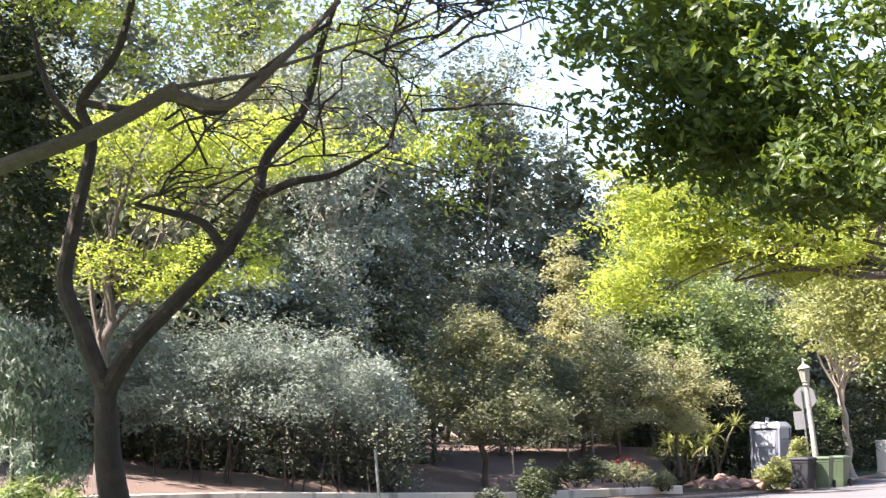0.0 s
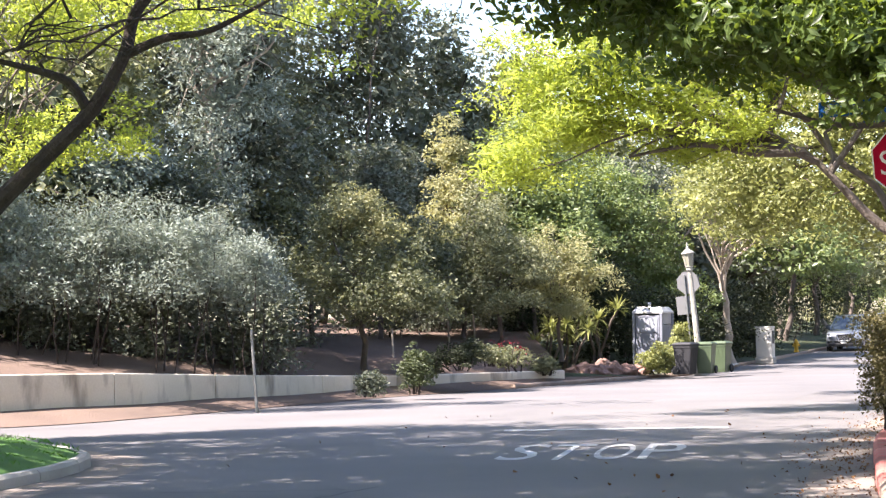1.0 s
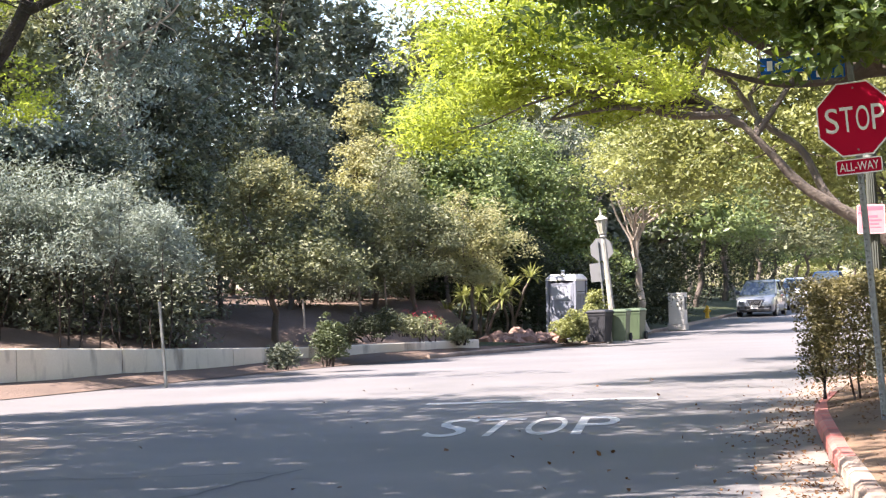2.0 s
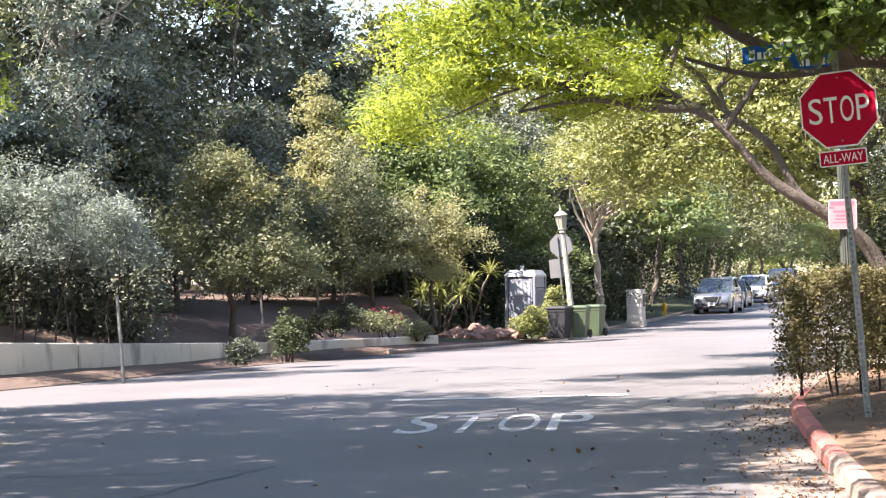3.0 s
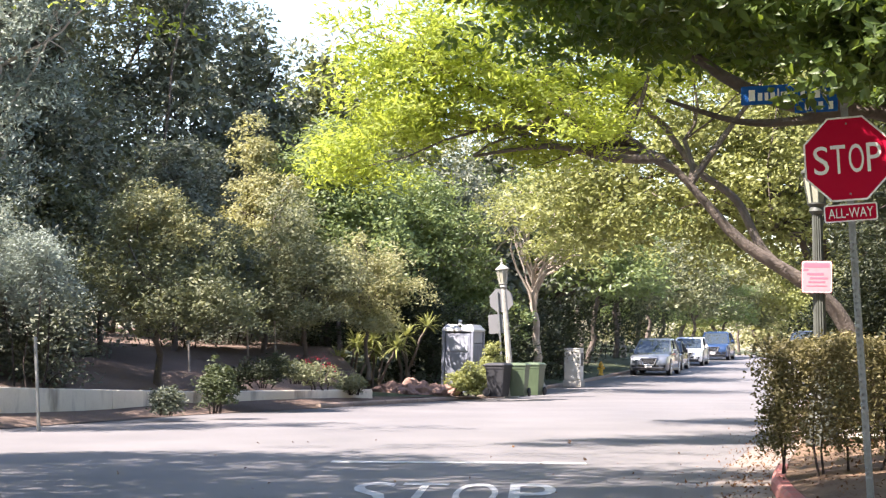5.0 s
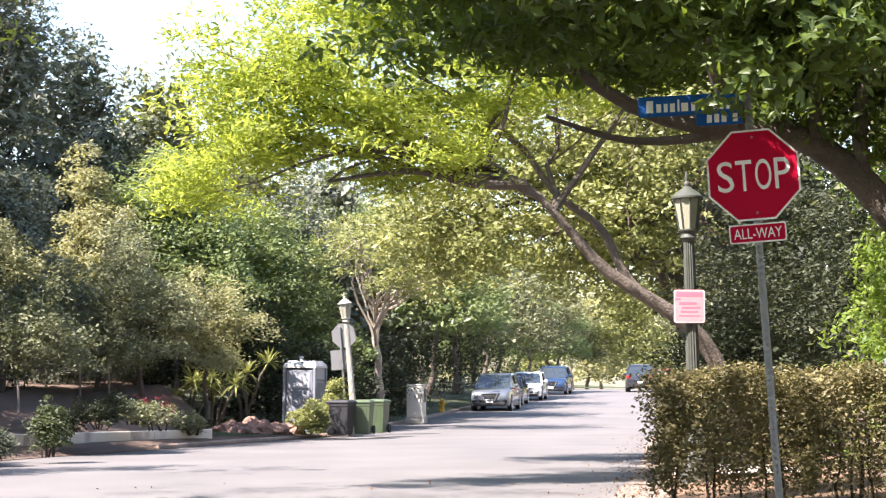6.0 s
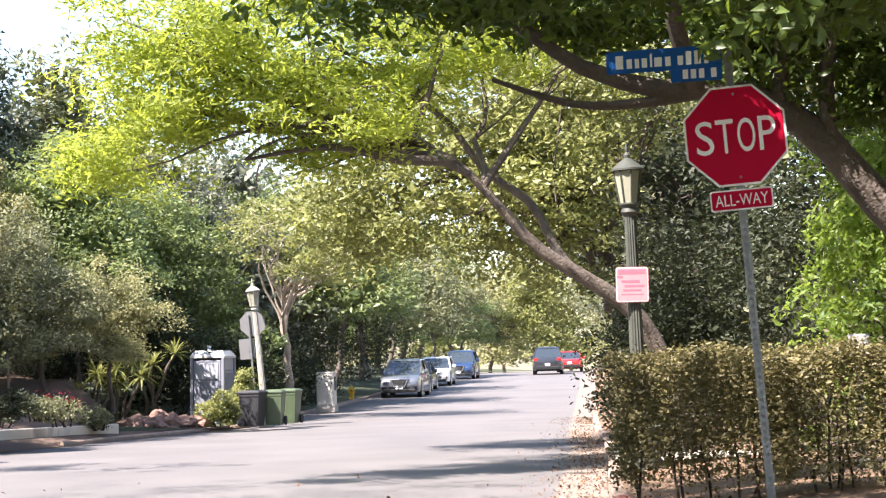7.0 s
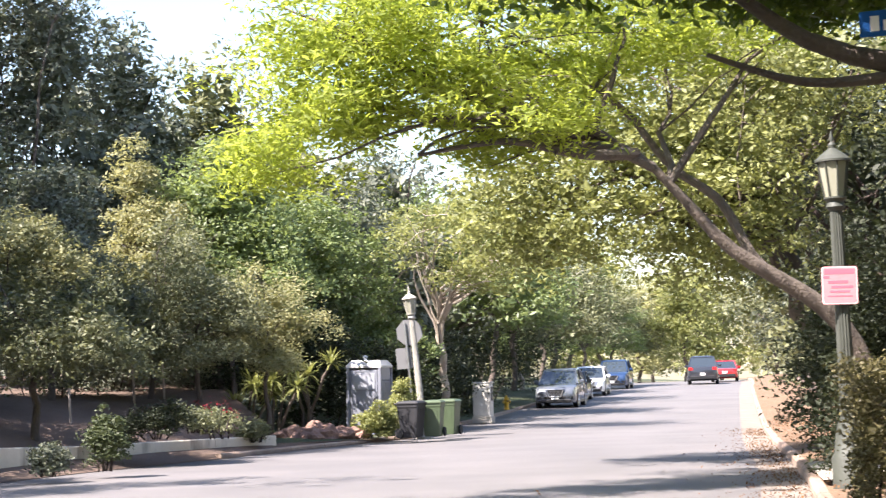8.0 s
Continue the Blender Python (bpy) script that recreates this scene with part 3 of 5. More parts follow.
s = Shape()
rows = []
for p, q in zip(bank_front, far_bank):
    row = []
    for k in range(25):
        t = (k / 24) ** 1.5
        x, y = p[0] + (q[0] - p[0]) * t, p[1] + (q[1] - p[1]) * t
        row.append((x, y, (wall_top(p) - 0.03 if k == 0 else bank_z(x, y) - 0.15 * (1 - min(1, k / 4)) + 0.18 * noise.noise((x * 0.5, y * 0.5, 0)))))
    rows.append(row)
s.loft(rows, closed=False, caps=False)
tagged(part("bank", s, SOIL, smooth=True), "shaded bare brown earth bank under the trees", "bank", kind="structure")
left_line = np.array([p for p in FAR_EDGE if p[1] > 50.5])
left_in = offset(left_line, 0.155)
surface("verge_left", left_in, [(p[0] - 26, p[1] + 14) for p in left_in], VERGE_GRASS, "earth verge with patchy grass beside the parked cars", "verge", 0.11, 1.6, 8, 0.08, 0.8)

# driveway apron and the path under the hedge
s = Shape()
s.loft([[(*p, rise(p[1]) + 0.10 * t + 0.02), (*q, rise(q[1]) + 0.15 * t + 0.02)] for p, q, t in
        [((2.25, 60.5), (-0.4, 63.5), 1.0), ((2.75, 63), (0.3, 65.6), 1.0), ((3.15, 66.2), (1.2, 68.2), 1.0)]], closed=False, caps=False)
tagged(part("driveway", s, CONCRETE), "pale concrete driveway apron by the utility cabinet", "driveway", kind="structure")
s = Shape()
s.loft([[(5.3 + 0.345 * k, 27.3 + k * 1.6, 0.20), (12.0, 25.3 + k * 1.6, 0.45)] for k in range(4)], closed=False, caps=False)
tagged(part("path", s, CONCRETE), "sunlit concrete path behind the clipped hedge", "path", kind="structure")

# ---- road markings ----
word = thing("road_marking", pose(0.2, 19.03, 0.0, 0, 0, -2.0), "worn white stop lettering painted on the asphalt", "road marking")
for ch, x0, x1 in (("S", -0.87, -0.43), ("T", -0.38, 0.12), ("O", 0.22, 0.68), ("P", 0.79, 1.28)):
    me = text_mesh(ch, "letter", PAINT, x1 - x0, 2.9, 0.006)
    ob = part("letter", me, PAINT, word)
    ob.matrix_basis = pose((x0 + x1) / 2 - 0.2, 0, 0, 0, 0, 0)
s = Shape()
s.box((-1.45, 24.0, 0.004), (1.9, 24.35, 0.008))
tagged(part("stop_line", s, PAINT), "worn white stop line across the lane", "road marking")
rng0 = np.random.default_rng(5)
for pts, w in (([(-9, 13.3), (-6, 13.6), (-3.2, 13.75), (-1.75, 13.9)], 0.016), ([(-1.6, 14.15), (-1.9, 13.2), (-2.15, 12.2), (-2.5, 11.2), (-2.3, 9.0)], 0.02)):
    line = smooth_line(pts, 0.15)
    line = line + rng0.normal(size=line.shape) * np.array([0.02, 0.05])
    a, b = offset(line, w), offset(line, -w)
    s = Shape()
    s.loft([[(*p, 0.004), (*q, 0.004)] for p, q in zip(a, b)], closed=False, caps=False)
    tagged(part("crack", s, TAR), "dark open crack across the old asphalt", "crack", kind="structure")

# ---- street furniture ----
def octagon(r, z0, z1):
    ring = [(r * math.cos(math.pi / 8 + k * math.pi / 4), r * math.sin(math.pi / 8 + k * math.pi / 4)) for k in range(8)]
    return Shape().loft([[(x, y, z0) for x, y in ring], [(x, y, z1) for x, y in ring]])


def plate(w, h, z0, z1, r):
    ring = []
    for cx, cy, a0 in ((w / 2 - r, h / 2 - r, 0), (-w / 2 + r, h / 2 - r, 90), (-w / 2 + r, -h / 2 + r, 180), (w / 2 - r, -h / 2 + r, 270)):
        ring += [(cx + r * math.cos(radians(a0 + k * 30)), cy + r * math.sin(radians(a0 + k * 30))) for k in range(4)]
    return Shape().loft([[(x, y, z0) for x, y in ring], [(x, y, z1) for x, y in ring]])


def on(ob, parent, m):
    ob.parent = parent
    ob.matrix_basis = m
    return ob


# the stop sign: local x to the right of its face, y away from the viewer
ROOT = Vector((3.87, 16.25, 0.24))
stop = thing("stop_sign", Matrix.Translation(ROOT) @ pose(0, 0, 0, 0, -3.4, -17), "red octagonal all-way stop sign on a galvanised post", "stop sign")
s = Shape()
s.box((-0.03, -0.02, -0.4), (-0.012, 0.035, 3.62)).box((0.012, -0.02, -0.4), (0.03, 0.035, 3.62)).box((-0.012, 0.018, -0.4), (0.012, 0.035, 3.62))
for k in range(70):
    s.box((-0.012, -0.018, -0.38 + k * 0.057), (0.012, -0.012, -0.345 + k * 0.057))
part("post", s, GALVANISED, stop, "perforated galvanised steel post")
face = pose(0, -0.035, 2.93, 90, 0, 0)
back = on(part("sign_plate", octagon(0.402, -0.004, 0.0), SIGN_BACK, stop), stop, face)
rim = part("white_border", octagon(0.402, 0.001, 0.0022), SIGN_WHITE, back)
part("red_face", octagon(0.385, 0.0026, 0.0036), SIGN_RED, back)
for ch, x0, x1 in (("S", -0.285, -0.155), ("T", -0.135, -0.005), ("O", 0.02, 0.15), ("P", 0.175, 0.30)):
    ob = part("letter", text_mesh(ch, "letter", SIGN_WHITE, x1 - x0, 0.252, 0.0045), SIGN_WHITE, back)
    ob.matrix_basis = pose((x0 + x1) / 2 - 0.005, 0.0, 0)
for z in (-0.31, 0.31):
    part("bolt", Shape().lathe([(0.010, 0.004), (0.010, 0.008), (0.005, 0.011)], 8, (0.01, z, 0)), GALVANISED, back)
way = on(part("all_way_plate", plate(0.46, 0.155, -0.004, 0, 0.02), SIGN_WHITE, stop), stop, pose(0.0, -0.035, 2.455, 90, 0, 0))
part("red_face", plate(0.437, 0.132, 0.001, 0.002, 0.015), SIGN_RED, way)
part("lettering", text_mesh("ALL-WAY", "lettering", SIGN_WHITE, 0.385, 0.085, 0.0032), SIGN_WHITE, way)
# street name blades: the name becomes plain bars
blade = on(part("street_name_blade", plate(0.86, 0.17, -0.003, 0.003, 0.012), SIGN_BLUE, stop), stop, pose(-0.47, 0.0, 3.56, 90, 3.0, -4))
rngb = np.random.default_rng(3)
x = -0.36
for w, h in ((0.07, 0.10), (0.05, 0.07), (0.04, 0.07), (0.05, 0.07), (0.02, 0.10), (0.07, 0.07), (0.05, 0.07), (0.05, 0.07), (0.05, 0.10), (0.06, 0.10), (0.04, 0.07)):
    part("bar", Shape().box((x, -0.05, 0.0035), (x + w * 0.8, -0.05 + h, 0.005)), SIGN_WHITE, blade)
    x += w + 0.012 + (0.03 if abs(x) < 0.02 else 0)
tab = on(part("block_plate", plate(0.38, 0.115, -0.003, 0.003, 0.012), SIGN_BLUE, stop), stop, pose(-0.24, 0.01, 3.43, 90, 3.0, -4))
for x in (-0.10, -0.04, 0.02, 0.11):
    part("bar", Shape().box((x, -0.035, 0.0035), (x + 0.04, 0.035, 0.005)), SIGN_WHITE, tab)


def lamp_post(m, label, paint, height, lantern_glass, lean=0.0):
    """A fluted cast post with a tapering lantern and a finial."""
    ob = thing("street_lamp", m, label, "street lamp", "street lamps")
    s = Shape()
    s.lathe([(0.24, -0.3), (0.24, 0.25), (0.20, 0.32), (0.17, 0.55), (0.13, 0.7)], 20)
    part("base", s, paint, ob, smooth=True)
    s = Shape()
    sides = 32
    rings = []
    for k in range(7):
        t = k / 6
        r = 0.105 - 0.03 * t
        rings.append([((r - (0.011 if j % 2 else 0)) * math.cos(2 * math.pi * j / sides), (r - (0.011 if j % 2 else 0)) * math.sin(2 * math.pi * j / sides), 0.7 + (height - 0.85) * t) for j in range(sides)])
    s.loft(rings)
    part("shaft", s, paint, ob)
    part("collar", Shape().lathe([(0.08, height - 0.17), (0.12, height - 0.12), (0.10, height - 0.06), (0.14, height - 0.02), (0.14, height)], 16), paint, ob, smooth=True)
    head = part("lantern", Shape().lathe([(0.12, height), (0.185, height + 0.42), (0.18, height + 0.43)], 8), lantern_glass, ob, "frosted tapering lantern glass")
    for k in range(8):
        a = 2 * math.pi * k / 8
        c, d = math.cos(a), math.sin(a)
        part("rib", Shape().tube([(c * 0.127, d * 0.127, height), (c * 0.192, d * 0.192, height + 0.43)], [0.011, 0.011], 5), paint, head)
    part("roof", Shape().lathe([(0.225, height + 0.43), (0.225, height + 0.455), (0.15, height + 0.52), (0.08, height + 0.57), (0.045, height + 0.60), (0.05, height + 0.64), (0.02, height + 0.68),
                                (0.03, height + 0.72), (0.006, height + 0.82)], 12), paint, ob, smooth=True)
    return ob


near_lamp = lamp_post(pose(5.45, 26.5, 0.25, 0, -1.0, 0), "green-grey fluted cast-iron street lamp behind the hedge", LAMP_PAINT, 3.40, LAMP_GLASS)
pinks = on(part("notice_plate", plate(0.43, 0.46, -0.003, 0.0, 0.03), SIGN_PINK, near_lamp, "sun-faded pink parking notice"), near_lamp, pose(-0.05, -0.135, 2.32, 90, 1.5, -6))
part("border", plate(0.415, 0.445, 0.0006, 0.0012, 0.03), SIGN_WHITE, pinks)
part("field", plate(0.40, 0.43, 0.0018, 0.0024, 0.03), SIGN_PINK, pinks)
for y, x0, x1, h in ((0.165, -0.18, 0.18, 0.06), (0.10, -0.2, -0.12, 0.03), (0.04, -0.14, 0.1, 0.035), (-0.02, -0.1, 0.16, 0.03), (-0.075, -0.12, 0.12, 0.025), (-0.13, -0.15, 0.15, 0.016)):
    part("bar", Shape().box((x0, y - h / 2, 0.003), (x1, y + h / 2, 0.004)), SIGN_FADED_RED, pinks)

far_lamp = lamp_post(pose(1.62, 57.6, 0.15, 0, -4.6, 0), "pale cream street lamp beside the wheeled bins", LAMP_CREAM, 3.55, LAMP_GLASS)
rear = thing("traffic_sign", pose(1.38, 57.95, 0.15, 0, 4.2, 172), "grey back of a stop sign on a thin leaning post", "traffic sign")
part("post", Shape().box((-0.03, -0.02, -0.3), (0.03, 0.03, 3.3), bevel=0.008), GALVANISED, rear)
on(part("sign_plate", octagon(0.41, -0.004, 0.004), SIGN_BACK, rear), rear, pose(-0.12, -0.04, 3.0, 90, 0, 0))
on(part("notice_plate", plate(0.46, 0.62, -0.003, 0.003, 0.03), SIGN_BACK, rear), rear, pose(0.12, -0.045, 2.25, 90, 0, 0))

# thin marker pole by the wall and garden stakes
pole = thing("pole", pose(-7.35, 32.4, 0.2, 0, -3.2, 0), "thin pale steel pole in the dirt before the wall", "pole")
part("shaft", Shape().tube([(0, 0, -0.3), (0, 0, 1.45)], [0.035, 0.03], 8), GALVANISED, pole)
part("cap", Shape().lathe([(0.033, 1.45), (0.033, 1.47), (0.01, 1.485)], 8), GALVANISED, pole)
for x, y, h in ((-6.3, 53.5, 2.3), (-5.6, 54.5, 1.2), (-7.0, 47.0, 1.0)):
    st = thing("stake", pose(x, y, bank_z(x, y) - 0.2, 0, -2, 0), "weathered wooden tree stake standing in the bank", "stake", "stakes")
    part("shaft", Shape().tube([(0, 0, -0.2), (0, 0, h)], [0.035, 0.03], 6), BARK_PALE, st)


# ---- portable toilet, bins, cabinet, hydrant ----
def toilet(m):
    ob = thing("portable_toilet", m, "grey plastic portable toilet with a pale roof", "portable toilet")
    w = 0.49
    part("base", Shape().box((-w - 0.03, -w - 0.03, -0.1), (w + 0.03, w + 0.03, 0.12), bevel=0.02), PLASTIC_GREY, ob)
    for k, (cx, cy) in enumerate(((-w, -w), (w, -w), (w, w), (-w, w))):
        part("corner_post", Shape().box((cx - 0.05, cy - 0.05, 0.12), (cx + 0.05, cy + 0.05, 2.02), bevel=0.015), PLASTIC_GREY, ob)
    for a in (90, 180, 270):
        p = Shape().box((-w + 0.05, -w - 0.01, 0.12), (w - 0.05, -w + 0.03, 1.62), bevel=0.006)
        for k in range(5):
            p.box((-0.36 + k * 0.155, -w - 0.025, 0.2), (-0.29 + k * 0.155, -w - 0.009, 1.55), bevel=0.006)
        on(part("side_panel", p, PLASTIC_GREY, ob), ob, pose(0, 0, 0, 0, 0, a))
        on(part("vent_panel", Shape().box((-w + 0.05, -w - 0.005, 1.64), (w - 0.05, -w + 0.02, 2.0), bevel=0.006), PANEL_GREY, ob), ob, pose(0, 0, 0, 0, 0, a))
    d = part("door", Shape().box((-w + 0.07, -w - 0.02, 0.14), (w - 0.07, -w + 0.02, 1.93), bevel=0.01), PLASTIC_GREY, ob)
    part("door_panel", Shape().box((-w + 0.14, -w - 0.035, 0.25), (w - 0.14, -w - 0.019, 1.3), bevel=0.008), PLASTIC_GREY, d)
    part("upper_panel", Shape().box((-w + 0.14, -w - 0.035, 1.36), (w - 0.14, -w - 0.019, 1.84), bevel=0.008), PANEL_GREY, d, "pale notice panel on the door")
    part("latch", Shape().box((w - 0.2, -w - 0.06, 1.0), (w - 0.14, -w - 0.034, 1.12), bevel=0.01), BIN_BLACK, d)
    r = Shape()
    r.loft([[(-w - 0.05, -w - 0.05, 2.0), (w + 0.05, -w - 0.05, 2.0), (w + 0.05, w + 0.05, 2.0), (-w - 0.05, w + 0.05, 2.0)],
            [(-w - 0.05, -w - 0.05, 2.06), (w + 0.05, -w - 0.05, 2.06), (w + 0.05, w + 0.05, 2.06), (-w - 0.05, w + 0.05, 2.06)],
            [(-w + 0.06, -w + 0.1, 2.22), (w - 0.06, -w + 0.1, 2.22), (w - 0.06, w - 0.1, 2.22), (-w + 0.06, w - 0.1, 2.22)]])
    roof = part("roof", r, PLASTIC_WHITE, ob, "pale translucent plastic roof")
    part("vent_pipe", Shape().lathe([(0.06, 2.2), (0.06, 2.32), (0.08, 2.33), (0.05, 2.37)], 10, (-0.2, 0.2, 0)), PLASTIC_WHITE, roof)
    return ob


toilet(pose(0.04, 58.0, 0.14, 0, 1.0, -20))


def wheeled_bin(m, mat, label):
    ob = thing("wheeled_bin", m, label, "bin", "wheeled bins at the kerb")
    def ring(w, d, z, y=0.0):
        return [(-w, -d + y, z), (w, -d + y, z), (w + 0.012, -d + 0.05 + y, z), (w + 0.012, d + y, z), (-w - 0.012, d + y, z), (-w - 0.012, -d + 0.05 + y, z)]
    part("body", Shape().loft([ring(0.20, 0.22, 0.0), ring(0.215, 0.24, 0.12), ring(0.26, 0.30, 0.80), ring(0.275, 0.315, 0.84), ring(0.275, 0.315, 0.92)]), mat, ob)
    for x in (-0.14, 0.0, 0.14):
        part("front_rib", Shape().loft([[(x - 0.03, -0.235, 0.1), (x + 0.03, -0.235, 0.1), (x + 0.03, -0.2, 0.1), (x - 0.03, -0.2, 0.1)],
                                        [(x - 0.03, -0.308, 0.78), (x + 0.03, -0.308, 0.78), (x + 0.03, -0.28, 0.78), (x - 0.03, -0.28, 0.78)]]), mat, ob)
    part("lid", Shape().loft([ring(0.30, 0.34, 0.92), ring(0.30, 0.34, 0.95), ring(0.25, 0.29, 0.995), ring(0.12, 0.16, 1.015)]), mat, ob)
    part("handle", Shape().tube([(-0.24, 0.33, 0.9), (-0.24, 0.42, 0.93), (0.24, 0.42, 0.93), (0.24, 0.33, 0.9)], [0.018] * 4, 8), mat, ob)
    for x in (-0.27, 0.27):
        wheel = part("wheel", Shape().lathe([(0.04, -0.03), (0.12, -0.03), (0.13, -0.02), (0.13, 0.02), (0.12, 0.03), (0.04, 0.03)], 16), TYRE, ob)
        wheel.matrix_basis = pose(x, 0.26, 0.12, 0, 90, 0)
    return ob


wheeled_bin(pose(1.16, 54.6, 0.145, 0, 0, 62), BIN_BLACK, "black wheeled refuse bin with a closed lid on the kerb")
wheeled_bin(pose(1.78, 55.1, 0.145, 0, 0, -14), BIN_GREEN, "green wheeled bin with a closed lid beside the black bin")
wheeled_bin(pose(2.28, 56.3, 0.155, 0, 0, -20), BIN_GREEN, "green wheeled bin at the end of the row")

cab = thing("utility_cabinet", pose(4.2, 68.4, rise(68) + 0.22, 0, 0, -18), "tall pale grey steel utility cabinet on the verge", "utility cabinet")
part("plinth", Shape().box((-0.36, -0.26, -0.2), (0.36, 0.26, 0.06), bevel=0.02), CONCRETE, cab)
part("body", Shape().box((-0.32, -0.22, 0.06), (0.32, 0.22, 1.22), bevel=0.012), CABINET_PAINT, cab)
part("roof", Shape().box((-0.34, -0.24, 1.22), (0.34, 0.24, 1.27), bevel=0.012), CABINET_PAINT, cab)
dr = part("door", Shape().box((-0.29, -0.232, 0.1), (0.29, -0.221, 1.18), bevel=0.004), CABINET_PAINT, cab)
part("handle", Shape().box((0.2, -0.25, 0.6), (0.225, -0.231, 0.75), bevel=0.005), GALVANISED, dr)
part("vent", Shape().box((0.321, -0.15, 0.6), (0.326, 0.15, 1.1)), BIN_BLACK, cab)

hyd = thing("fire_hydrant", pose(6.0, 79.3, rise(79) + 0.12, 0, 0, 20) @ Matrix.Scale(0.75, 4), "yellow cast-iron fire hydrant on the verge", "fire hydrant")
part("barrel", Shape().lathe([(0.17, -0.1), (0.17, 0.04), (0.12, 0.06), (0.12, 0.5), (0.15, 0.52), (0.15, 0.56), (0.13, 0.58)], 14), HYDRANT_YELLOW, hyd, smooth=True)
part("bonnet", Shape().lathe([(0.135, 0.58), (0.125, 0.66), (0.08, 0.73), (0.03, 0.76), (0.03, 0.80)], 14), HYDRANT_YELLOW, hyd, smooth=True)
for a in (0, 90, 180):
    cap = part("outlet", Shape().lathe([(0.06, 0.1), (0.06, 0.17), (0.075, 0.175), (0.075, 0.21), (0.025, 0.215), (0.025, 0.24)], 10), HYDRANT_YELLOW, hyd)
    cap.matrix_basis = pose(0, 0, 0.42, 0, 90, a)


def rock(base, size, seed):
    bm = bmesh.new()
    bmesh.ops.create_icosphere(bm, subdivisions=3, radius=1.0)
    r = np.random.default_rng(seed)
    off = Vector(r.uniform(0, 50, 3))
    for v in bm.verts:
        n = noise.noise(v.co * 1.3 + off) * 0.45 + noise.noise(v.co * 3.1 + off) * 0.2 + noise.noise(v.co * 7 + off) * 0.07
        v.co = v.co * (1 + n)
        v.co = Vector((v.co.x * size[0], v.co.y * size[1], max(v.co.z, -0.4) * size[2]))
    me = bpy.data.meshes.new("rock")
    bm.to_mesh(me)
    bm.free()
    me.materials.append(ROCK)
    ob = new("rock", me)
    ob.matrix_basis = pose(*base, 0, 0, r.uniform(0, 360))
    return tagged(ob, "rough red-brown boulder at the edge of the bank", "rock", "boulders by the kerb")


for i, (x, y, r) in enumerate(((-2.1, 54.8, 0.42), (-1.65, 54.5, 0.34), (-1.2, 55.0, 0.38), (-0.75, 55.3, 0.36), (-0.4, 55.7, 0.3), (-1.5, 55.3, 0.36), (-2.5, 54.4, 0.26), (-0.2, 56.0, 0.22))):
    rock((x, y, 0.22 + 0.12 * (i in (5,))), (r * 1.15, r * 0.9, r * 0.8), 40 + i)


